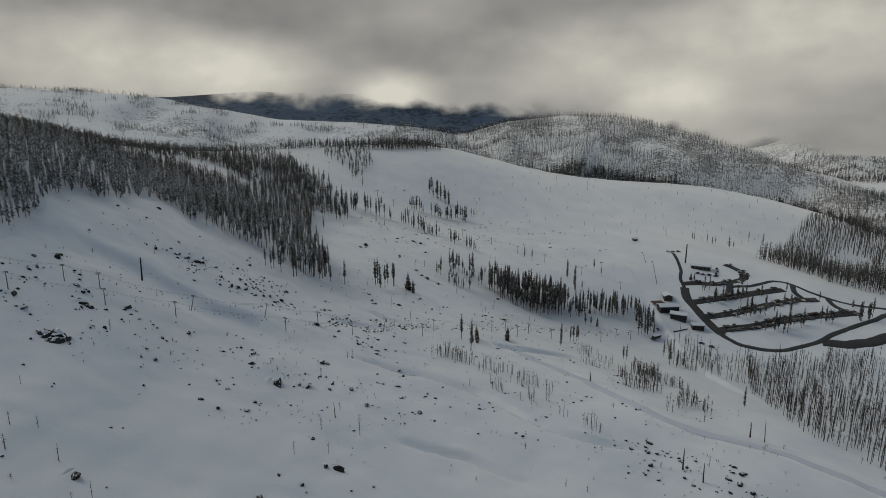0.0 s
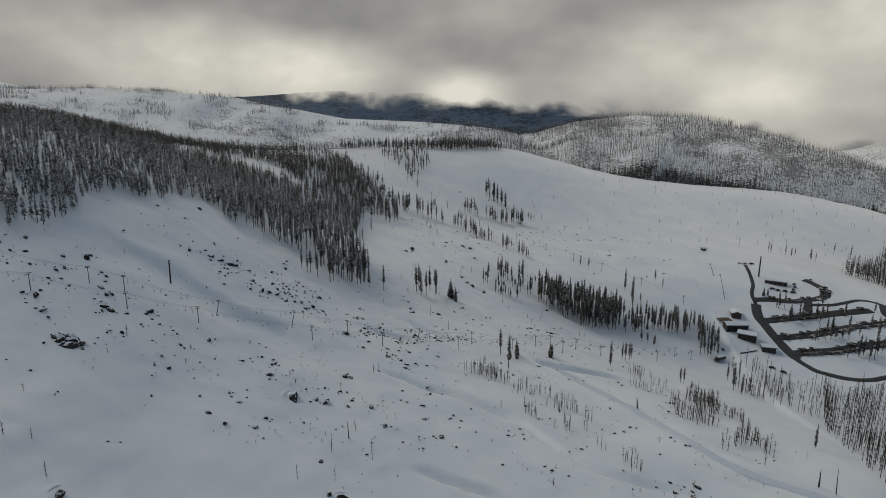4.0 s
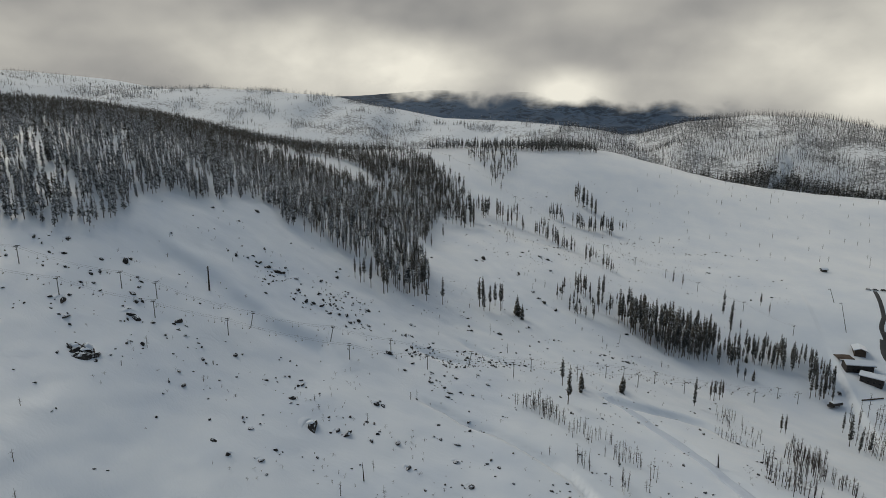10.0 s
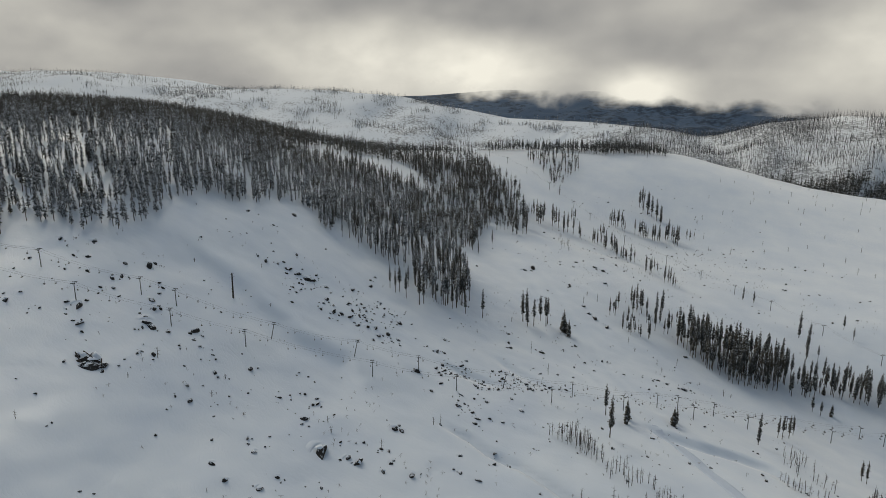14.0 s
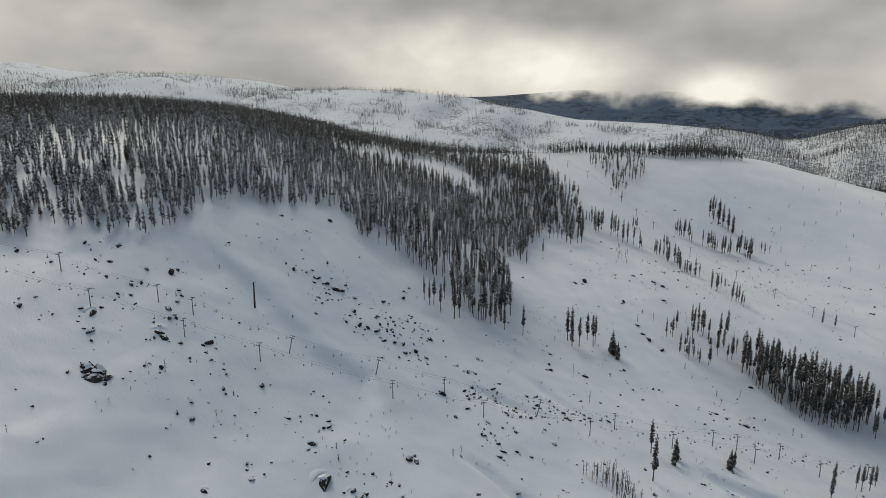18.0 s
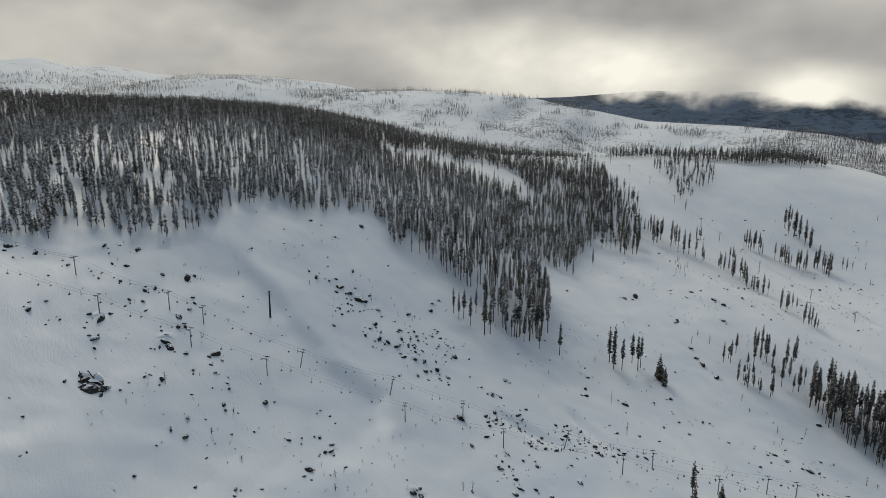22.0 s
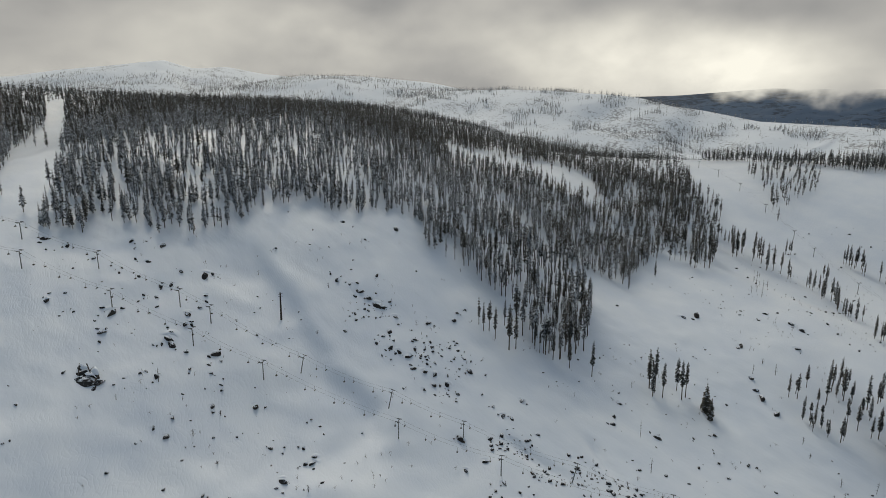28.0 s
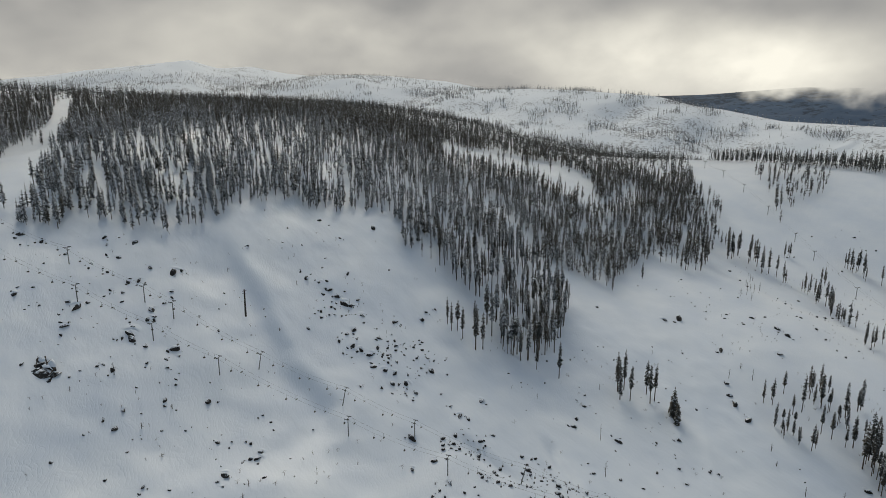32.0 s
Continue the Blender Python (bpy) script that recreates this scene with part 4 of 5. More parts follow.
PINES_EDGE_UPPER = [
    (-119, 401, 13.1), (-115, 400, 13.6), (-114, 403, 14.3), (-109, 402, 15), (-114, 415, 12.5), (-101, 403, 21), (-100, 407, 17.1), (-96, 417, 11.1),
    (-93, 417, 11.1), (-91, 419, 16.4), (-87, 420, 14.3), (-86, 424, 12), (-80, 424, 12.5), (-85, 431, 18.3)]
PINES_BASE_UPPER = [
    (12, 375, 17), (17, 353, 21.5), (22, 373, 9), (44, 395, 7.9), (83, 409, 17.9), (94, 429, 13), (96, 429, 13.8), (100, 435, 13.4), (103, 443,
    11.9), (130, 416, 11.2), (132, 415, 12.6), (171, 448, 13.6), (169, 430, 20.3), (171, 421, 14.3), (179, 429, 13.1), (132, 511, 16.9), (137, 509,
    16.9), (142, 514, 15.3), (145, 513, 17), (150, 513, 18.7), (161, 524, 12.1), (168, 528, 12.2), (172, 526, 10.4), (162, 484, 17.8), (166, 487,
    16.3), (168, 485, 17.8), (171, 487, 16.3), (175, 484, 14.6), (118, 485, 11.3), (122, 483, 9.7), (128, 486, 8.1), (127, 509, 6.8), (119, 571, 20.5)]
PINES_BASE_MIDDLE = [
    (122, 553, 21.8), (121, 544, 17.9), (150, 594, 11.6), (154, 581, 9.5), (128, 546, 10.8), (84, 620, 12.1), (92, 620, 10.1), (121, 521, 13.8), (168,
    316, 13.1), (245, 534, 14.8), (248, 538, 14.2), (256, 541, 13.6), (264, 541, 15), (259, 512, 12.9), (264, 511, 17), (271, 518, 15.5), (294, 547,
    13.7), (322, 556, 10.2), (343, 538, 10), (287, 486, 22.7), (283, 485, 16.2), (278, 490, 14.7), (283, 493, 14.8), (331, 498, 13.3), (368, 508,
    13.5), (368, 529, 7.7), (240, 577, 8.3), (244, 578, 6.8), (308, 533, 10.6), (269, 534, 12.3), (272, 527, 10.5)]

dead_proto = []
for vs, fs in SNAG_KINDS:
    dead_proto.append(mesh_from("dead_tree", vs, fs, [BURNT]))
thick_mesh = mesh_from("dead_tree", *THICK_SNAG, [BURNT])
snag_sites = [(x, y, h, h > 6.5) for x, y, h in SNAGS_UPPER + SNAGS_MIDDLE]
snag_sites += [(p[0], p[1], 7.2 * p[3], False) for p in scatter([(-7, 336), (4, 332), (14, 326), (13, 342), (0, 346)], 2.0, 71)]
far_snags = scatter([(107, 352), (101, 318), (118, 285), (140, 275), (142, 330), (144, 370), (131, 396)], 2.6, 72, lambda x, y: smoothstep(-0.15, 0.45, waves(x, y, 26, 5)))
far_snags[:, 3] *= 0.76
dead_stand("dead_clump", SNAG_KINDS, far_snags, "clumps of thin fire-killed trunks beside the groomed road", [BURNT])
snag_sites += [(p[0], p[1], 7.0 * p[3], False) for p in scatter([(8, 328), (19, 338), (32, 326), (50, 318), (62, 285), (84, 262), (72, 254), (50, 280), (24, 298)], 2.9, 73, lambda x, y: smoothstep(-0.1, 0.5, waves(x, y, 20, 6)))]
snag_sites += [(p[0], p[1], 6.2 * p[3], False) for p in scatter([(85, 384), (99, 350), (116, 389), (110, 418), (91, 403)], 3.0, 75, lambda x, y: smoothstep(-0.1, 0.5, waves(x, y, 20, 7)))]
snag_sites += [(p[0], p[1], 6.0 * p[3], False) for p in scatter([(-78, 659), (-63, 607), (-51, 616), (-68, 663)], 7, 74)]
for x, y, h, thick in snag_sites:
    ob = new("dead_tree", thick_mesh if thick and PICK.random() < 0.6 else PICK.choice(dead_proto))
    ob.matrix_basis = seat_at(x, y, 0.1, PICK.uniform(0, 6.3), PICK.uniform(0.55, 1.0), max(h, 1.4) / 10.0, PICK.uniform(0, 0.07), PICK.uniform(0, 6.3))
    tagged(ob, "thick fire-blackened trunk standing in snow" if thick else "thin dead trunk with broken stubs in snow", "dead tree", "dead trees on the slope")

# the tall charred trunk with two cross stubs
bm = bmesh.new()
rod(bm, (0, 0, -1), (0.25, 0.1, 12.6), 0.48, 0.30, 9)
tall_trunk = new("charred_trunk")
tall_trunk.matrix_basis = seat_at(-159, 314.5, 0.1)
part("trunk", bm, BURNT, tall_trunk)
for z, a in ((10.6, 0.6), (11.9, 1.4)):
    bm = bmesh.new()
    rod(bm, (0.2 - 1.1 * math.cos(a), 0.1 - 1.1 * math.sin(a), z), (0.2 + 1.1 * math.cos(a), 0.1 + 1.1 * math.sin(a), z + 0.15), 0.09, 0.05, 5)
    part("stub", bm, BURNT, tall_trunk)
tagged(tall_trunk, "tall charred trunk with short cross stubs near the top", "dead tree")


# ---------------------------------------------------------------- single conifers
def tree_proto(kind, needles):
    tv, tf, cv, cf = kind
    return mesh_from("trunk", tv, tf, [BARK]), mesh_from("crown", cv, cf, [needles])


PINE_MESHES = [tree_proto(k, (DARK_NEEDLES, NEEDLES, DARK_NEEDLES)[i % 3]) for i, k in enumerate(PINES)]
STAND_MESHES = [tree_proto(k, (NEEDLES, DARK_NEEDLES)[i % 2]) for i, k in enumerate(STAND_PINES)]
FULL_MESHES = [tree_proto(k, NEEDLES) for k in FULL]


def stand_tree(x, y, h, full=False, group="pines beside the runs"):
    trunk, crown = PICK.choice(FULL_MESHES if full else STAND_MESHES if "stand" in group or "edge" in group else PINE_MESHES)
    root = new("conifer_tree")
    s = h / (12.0 if full else 22.0)
    wide = min(1.25, max(s, 0.55)) * PICK.uniform(0.9, 1.15) if not full else s
    root.matrix_basis = seat_at(x, y, 0.05, PICK.uniform(0, 6.3), wide, s, PICK.uniform(0, 0.03), PICK.uniform(0, 6.3))
    part("trunk", trunk, None, root)
    part("crown", crown, None, root)
    if full:
        label = "bushy young conifer with branches down to the snow"
    elif h > 17:
        label = "tall slender pine with bare lower trunk and dark crown"
    else:
        label = "slender dark pine dusted with snow on open slope"
    return tagged(root, label, "tree", group)


company = []
for x, y, h in PINES_RUN_UPPER + PINES_RUN_MIDDLE:
    stand_tree(x, y, h)
    for _ in range(PICK.choice((1, 1, 2, 3)) if y > 580 else PICK.choice((0, 1, 1, 2)) if y > 480 else 0):
        a, r = PICK.uniform(0, 6.28), PICK.uniform(2.0, 6.5)
        px, py = x + r * math.cos(a), y + r * math.sin(a)
        company.append((px, py, ground_z(px, py), h * PICK.uniform(0.55, 1.0) / 22.0, a))
for x, y, h in PINES_EDGE_UPPER:
    stand_tree(x, y, h * 1.1, group="pines at the forest edge")
for x, y, h in PINES_BASE_UPPER + PINES_BASE_MIDDLE:
    stand_tree(x, y, h, h < 9.5, "pines round the lodge")
for x, y, h in ((-27, 460, 15), (-23, 456, 11)):
    stand_tree(x, y, h, True)
stand_tree(43, 391, 10, True)
stand_tree(22, 379, 11, True)
stand_tree(-26, 978, 20)
for line, n in (([(246, 534), (300, 549)], 9), ([(256, 509), (318, 523)], 11), ([(262, 486), (332, 502)], 12), ([(342, 500), (385, 512)], 6), ([(243, 556), (290, 565)], 5)):
    for _ in range(n):
        u = PICK.random()
        stand_tree(line[0][0] + u * (line[1][0] - line[0][0]) + PICK.uniform(-2, 2), line[0][1] + u * (line[1][1] - line[0][1]) + PICK.uniform(-2, 2), PICK.uniform(9, 19), group="pines between the parking aisles")
UPPER_FEW = [(306, 742), (308, 741), (326, 745), (332, 744), (336, 745), (351, 739), (357, 741), (424, 800), (405, 801)]
STAND_WEST = [(-5, 513), (5, 495), (23, 505), (36, 506), (41, 541), (25, 557), (1, 542)]
STAND_MAIN = [(36, 506), (52, 491), (75, 478), (99, 492), (111, 519), (100, 529), (65, 524), (46, 534)]
STAND_EAST = [(103, 499), (109, 488), (123, 507), (139, 507), (157, 508), (171, 519), (175, 532), (147, 530), (117, 519)]
STAND_LODGE = [(163, 491), (173, 485), (181, 503), (175, 520), (167, 511)]
grove("pine_clump", PINES, np.array(company), [BARK, NEEDLES], "small dark pines in clumps on the upper run")
long_stand = scatter(STAND_MAIN, 3.8, 81)
long_stand[:, 3] *= 0.86
grove("pine_stand", STAND_PINES, long_stand[::2], [BARK, DARK_NEEDLES], "dense stand of tall slender dark-crowned pines")
grove("pine_stand", STAND_PINES, long_stand[1::2], [BARK, NEEDLES], "dense stand of tall dark bare-trunked pines")
for p in scatter(STAND_WEST, 11, 82):
    stand_tree(p[0], p[1], 13 * p[3], group="pines in the long stand")
for x, y in UPPER_FEW:
    stand_tree(x, y, PICK.uniform(10, 16))
for p in np.concatenate([scatter(STAND_EAST, 5.0, 83), scatter(STAND_LODGE, 4.4, 84)]):
    stand_tree(p[0], p[1], 15.5 * p[3], group="pines round the lodge")

# ---------------------------------------------------------------- boulders
def stone_mesh(seed, name, cap):
    """A weathered stone about 1 m across; with cap, the snow lying on its back."""
    bm = bmesh.new()
    bmesh.ops.create_icosphere(bm, subdivisions=2, radius=0.5)
    r = random.Random(seed)
    shift = Vector((r.uniform(0, 50), r.uniform(0, 50), r.uniform(0, 50)))
    cuts = [(Vector((r.uniform(-1, 1), r.uniform(-1, 1), r.uniform(-0.3, 1))).normalized(), r.uniform(0.15, 0.36)) for _ in range(10)]
    for v in bm.verts:
        p = v.co * (1.08 + 0.6 * noise.noise(v.co * 2.4 + shift) + 0.25 * noise.noise(v.co * 6 + shift))
        for n, d in cuts:
            over = p.dot(n) - d
            if over > 0:
                p = p - n * over * 0.85
        v.co = Vector((p.x * 1.15, p.y * 0.9, p.z * 0.8))
    if cap:
        for v in bm.verts:
            v.co = Vector((v.co.x * 0.85 - 0.12, v.co.y * 0.8 + 0.15, v.co.z * 0.9 + 0.05))
        low = [v for v in bm.verts if v.co.z < 0.13]
        bmesh.ops.delete(bm, geom=low, context="VERTS")
        for f in bm.faces:
            f.smooth = True
    me = bpy.data.meshes.new(name)
    bm.to_mesh(me)
    bm.free()
    me.materials.append(SNOW if cap else ROCK)
    return me


def drift_mesh():
    """A crescent bank of wind-blown snow, about 1 m across the stone it curls round."""
    V, F, n, rings = [], [], 14, ((0.50, -0.18), (0.58, -0.07), (0.70, -0.03), (0.95, -0.08), (1.25, -0.16))
    for i in range(n + 1):
        u = i / n
        a, k = math.radians(75 + 130 * u), math.sin(math.pi * u)
        for r, z in rings:
            rr = 0.72 + (r - 0.72) * (0.35 + 0.65 * k) + 0.03 * math.sin(7 * u)
            V.append((rr * math.cos(a), rr * math.sin(a), -0.14 + (z + 0.14) * k))
    for i in range(n):
        for j in range(len(rings) - 1):
            a = i * len(rings) + j
            F.append((a, a + 1, a + len(rings) + 1, a + len(rings)))
    return mesh_from("snow_drift", V, F, [SNOW], True)


DRIFT = drift_mesh()
STONES = [(stone_mesh(s, "stone", False), stone_mesh(s, "snow_cap", True)) for s in range(9)]


def boulder(x, y, size, turn=None, group="boulders on the slope", alone=False):
    stone, cap = PICK.choice(STONES)
    root = new("boulder")
    s = max(size, 0.8) * 1.02
    root.matrix_basis = seat_at(x, y, -0.08 * s, PICK.uniform(-0.8, 0.8) if turn is None else turn, s, s * PICK.uniform(0.7, 1.1), lay=True)
    part("stone", stone, None, root).matrix_basis = pose(0, 0, 0, PICK.uniform(-14, 14), PICK.uniform(-14, 14), PICK.uniform(0, 360)) @ Matrix.Diagonal((PICK.uniform(0.85, 1.3), PICK.uniform(0.75, 1.0), 1, 1))
    if size > 2.0:
        part("snow_drift", DRIFT, None, root, "curved bank of drifted snow")
    if PICK.random() < 0.8:
        part("snow_cap", cap, None, root, "rounded cap of snow")
        label = "dark boulder with a snow cap half sunk in snow"
    else:
        label = "bare dark boulder half sunk in snow"
    if size > 1.5 and not alone and PICK.random() < 0.4:
        a = PICK.uniform(0, 6.28)
        boulder(x + 0.85 * s * math.cos(a), y + 0.85 * s * math.sin(a), size * PICK.uniform(0.3, 0.55), None, group, True)
    return tagged(root, label, "boulder", group)


for x, y, s in ROCKS_LIFT_UPPER + ROCKS_LIFT_MIDDLE + ROCKS_LIFT_LOWER:
    boulder(x, y, s, group="boulders beside the chairlifts")
for x, y, s in ROCKS_SLOPE_UPPER + ROCKS_SLOPE_MIDDLE + ROCKS_SLOPE_LOWER:
    boulder(x, y, s)
for x, y, s in ROCKS_FRONT_UPPER + ROCKS_FRONT_MIDDLE:
    boulder(x, y, s * 0.9, group="boulders on the lower slope")

# the largest outcrop, with fallen trunks across it
outcrop = new("rock_outcrop")
outcrop.matrix_basis = seat_at(-158.5, 236.5, 0.3, 0.2, lay=True)
for k, (x, y, s, h) in enumerate(((2.4, -1.4, 6.8, 5.0), (-2.6, -1.0, 5.6, 3.6), (5.0, 1.0, 4.4, 4.0), (-5.6, 0.2, 3.0, 2.6), (0.2, 1.6, 6.2, 5.4), (-0.6, -2.8, 4.0, 3.0), (6.6, -1.6, 2.6, 2.6))):
    ob = part("stone", STONES[k][0], None, outcrop)
    ob.matrix_basis = pose(x, y, 0.5, 0, 0, 50 * k) @ Matrix.Diagonal((s, s, h, 1))
    if k in (0, 1, 3, 4):
        ob = part("snow_cap", STONES[k][1], None, outcrop, "thick cap of snow")
        ob.matrix_basis = pose(x - 0.3, y + 1.0, 0.9, 0, 0, 50 * k) @ Matrix.Diagonal((s * 1.05, s * 0.95, h * 1.2, 1))
for a, b in (((-6.8, 0.8, 1.0), (-1.6, -2.6, 1.2)), ((-4.6, 2.2, 1.7), (0.6, 0.6, 2.5)), ((3.0, 2.2, 2.0), (5.4, -0.6, 2.2))):
    bm = bmesh.new()
    rod(bm, a, b, 0.26, 0.16, 7)
    part("fallen_trunk", bm, BURNT, outcrop, "charred fallen trunk")
tagged(outcrop, "large dark rock outcrop with snow caps and fallen trunks", "rock")


def rubble(name, poly, spacing, seed, low, high, label, keep=None):
    V, F, base = [], [], 0
    for x, y, z, s, a in scatter(poly, spacing, seed, keep, 0.8):
        me = STONES[int(a * 53) % len(STONES)][0]
        vs = np.array([v.co[:] for v in me.vertices])
        fs = np.array([p.vertices[:] for p in me.polygons])
        k = low + (high - low) * ((s - 0.7) * 2) ** 2
        V.append(np.stack([(vs[:, 0] * math.cos(a) - vs[:, 1] * math.sin(a)) * k + x, (vs[:, 0] * math.sin(a) + vs[:, 1] * math.cos(a)) * k + y, vs[:, 2] * k + z + 0.1 * k], 1))
        F.append(fs + base)
        base += len(vs)
    return tagged(new(name, mesh_from(name, np.concatenate(V), np.concatenate(F), [ROCK])), label, "stones", kind="stuff")


def patchy(x, y):
    return smoothstep(0.0, 1.0, waves(x, y, 24, 77) + 0.4)


rubble("loose_stones", [(-75, 352), (-60, 346), (-45, 322), (-36, 328), (-44, 350), (-15, 380), (-9, 392), (-42, 380), (-70, 366)], 2.1, 91, 0.5, 2.2, "loose dark stones strewn under the chairlift", patchy)
rubble("loose_stones", [(66, 256), (85, 248), (72, 222), (93, 208), (145, 210), (135, 236), (95, 256)], 3.4, 92, 0.7, 2.9, "dark stones poking through the lower slope snow", patchy)
rubble("loose_stones", [(-170, 345), (-125, 340), (-90, 350), (-85, 372), (-110, 385), (-150, 368)], 2.5, 93, 0.5, 1.8, "small dark stones scattered over the slope", patchy)
rubble("loose_stones", [(-240, 240), (-180, 225), (-90, 262), (-100, 300), (-170, 330), (-215, 290)], 6.0, 94, 0.35, 1.2, "small dark stones dotted over the upper slope", patchy)
rubble("loose_stones", [(-100, 245), (-40, 225), (0, 260), (-10, 300), (-60, 300), (-95, 290)], 6.0, 97, 0.4, 1.5, "small dark stones dotted over the lower slope", patchy)
rubble("loose_stones", [(-90, 400), (-30, 395), (-5, 440), (-20, 500), (-60, 520), (-95, 450)], 7.0, 98, 0.4, 1.5, "small dark stones below the forest edge", patchy)
rubble("loose_stones", [(20, 440), (60, 420), (75, 440), (50, 470), (20, 480)], 5.5, 95, 0.5, 1.6, "small dark stones beside the groomed run", patchy)
rubble("loose_stones", [(-60, 560), (60, 640), (120, 720), (60, 760), (-60, 640), (-120, 560)], 7, 96, 0.5, 1.8, "few dark stones on the open run", patchy)

rubble("loose_stones", [(-40, 255), (20, 235), (90, 250), (150, 290), (135, 400), (60, 470), (-20, 440), (-45, 340)], 4.2, 99, 0.35, 1.7, "small dark stones among the dead trees below the lifts", lambda x, y: 0.8 * smoothstep(0.25, 1.0, waves(x, y, 22, 78) + 0.3))
rubble("loose_stones", [(-120, 600), (-20, 560), (120, 590), (210, 640), (150, 800), (0, 900), (-90, 780)], 6.5, 100, 0.6, 2.2, "small dark stones dotted over the upper run", lambda x, y: 0.6 * smoothstep(0.3, 1.0, waves(x, y, 45, 79) + 0.3))

# ---------------------------------------------------------------- chairlifts
def lift_line(x0, y0, slope):
    return lambda x: y0 + slope * (x - x0)


TOWER_H = 7.4
tube_bm = bmesh.new()
rod(tube_bm, (0, 0, -0.6), (0, 0, TOWER_H), 0.22, 0.16, 8)
arm_bm = bmesh.new()
box(arm_bm, 0, 0, TOWER_H - 0.1, 0.22, 2.6, 0.24, 0.04)
train_bm = bmesh.new()
box(train_bm, 0, 0, 0, 1.9, 0.14, 0.2, 0.03)
for k in range(4):
    bmesh.ops.create_cone(train_bm, cap_ends=True, segments=8, radius1=0.18, radius2=0.18, depth=0.12, matrix=Matrix.Translation((-0.75 + 0.5 * k, 0, 0.1)) @ Matrix.Rotation(math.pi / 2, 4, "X"))
TOWER_ROOT = None


def lift_tower(x, y, turn, lean=0.0):
    global TOWER_ROOT
    m = Matrix.Translation((x, y, ground_z(x, y))) @ Matrix.Rotation(turn, 4, "Z") @ Matrix.Rotation(lean, 4, "Y")
    if TOWER_ROOT is None:
        TOWER_ROOT = new("lift_tower")
        part("tube", tube_bm, STEEL, TOWER_ROOT)
        part("crossarm", arm_bm, STEEL, TOWER_ROOT)
        me = bpy.data.meshes.new("sheave_train")
        train_bm.to_mesh(me)
        train_bm.free()
        me.materials.append(CABLE)
        for side in (-1.2, 1.2):
            ob = part("sheave_train", me, None, TOWER_ROOT, "dark row of rope wheels")
            ob.location = (0, side, TOWER_H + 0.2)
        tagged(TOWER_ROOT, "galvanised chairlift tower with crossarm and rope wheels", "lift tower", "towers of the chairlifts")
        TOWER_ROOT.matrix_basis = m
        return TOWER_ROOT
    return copy_thing(TOWER_ROOT, m)


def chair_thing():
    root = new("lift_chair")
    bm = bmesh.new()
    rod(bm, (0, 0, 0), (0, 0.1, -1.2), 0.028, 0.028, 5)
    rod(bm, (0, 0.1, -1.2), (0, -0.2, -1.9), 0.028, 0.028, 5)
    part("hanger", bm, CABLE, root)
    bm = bmesh.new()
    box(bm, 0, 0, -2.0, 1.05, 0.42, 0.08, 0.02)
    part("seat", bm, BURNT, root)
    bm = bmesh.new()
    box(bm, 0, -0.24, -1.95, 1.05, 0.07, 0.42, 0.02)
    part("backrest", bm, BURNT, root)
    return tagged(root, "dark two-seat chairlift chair hanging from its rope", "lift chair", "chairs of the chairlifts")


CHAIR = None


def chairlift(line, xs, leaning, start, step):
    """Towers, two ropes and the chairs of one lift."""
    global CHAIR
    turn = math.atan2(line(100) - line(0), 100)
    across = (-math.sin(turn), math.cos(turn))
    tops = []
    for x in xs:
        y = line(x)
        lift_tower(x, y, turn, 0.21 if x in leaning else 0.0)
        lean = 1.45 if x in leaning else 0.0
        tops.append((x + lean * math.cos(turn), y + lean * math.sin(turn), ground_z(x, y) + TOWER_H + 0.3))
    for side in (-1.2, 1.2):
        chain = []
        for p, q in zip(tops[:-1], tops[1:]):
            span = math.hypot(q[0] - p[0], q[1] - p[1])
            for k in range(8):
                u = k / 8
                sag = 4 * u * (1 - u) * min(1.6, span * span * 0.0011)
                chain.append(Vector((p[0] + u * (q[0] - p[0]) + side * across[0], p[1] + u * (q[1] - p[1]) + side * across[1], p[2] + u * (q[2] - p[2]) - sag)))
        chain.append(Vector((tops[-1][0] + side * across[0], tops[-1][1] + side * across[1], tops[-1][2])))
        V, F = [], []
        for c in chain:
            for s in range(4):
                a = math.pi / 2 * s
                V.append((c.x + 0.022 * math.cos(a) * across[0], c.y + 0.022 * math.cos(a) * across[1], c.z + 0.022 * math.sin(a)))
        for k in range(len(chain) - 1):
            for s in range(4):
                a, b = 4 * k + s, 4 * k + (s + 1) % 4
                F.append((a, b, b + 4, a + 4))
        tagged(new("haul_rope", mesh_from("haul_rope", V, F, [CABLE])), "thin dark steel haul rope strung between lift towers", "cable", "ropes of the chairlifts")
        gone, next_at = 0.0, start + (3.0 if side > 0 else 0.0)
        for p, q in zip(chain[:-1], chain[1:]):
            seg = (q - p).length
            while gone + seg > next_at:
                c = p.lerp(q, (next_at - gone) / seg)
                m = Matrix.Translation(c) @ Matrix.Rotation(turn + (math.pi / 2 if side > 0 else -math.pi / 2), 4, "Z")
                if CHAIR is None:
                    CHAIR = chair_thing()
                    CHAIR.matrix_basis = m
                else:
                    copy_thing(CHAIR, m)
                next_at += step
            gone += seg


chairlift(lift_line(-210, 258, 0.61), (-300, -262, -243, -210, -177, -165, -131, -99, -73, -37, -6, 34, 44, 62, 100, 140), (-131, -99, -37), 4, 12.5)
chairlift(lift_line(-187, 255, 0.64), (-262, -222, -187, -157, -132, -86, -53, -13, 19, 52, 79, 123, 152), (), 7, 12.5)

chairlift(lift_line(-216, 872, -0.83), (-250, -216, -183, -150, -115, -81, -60, -20, 22, 52, 78, 103, 135, 166), (), 9999, 12.5)


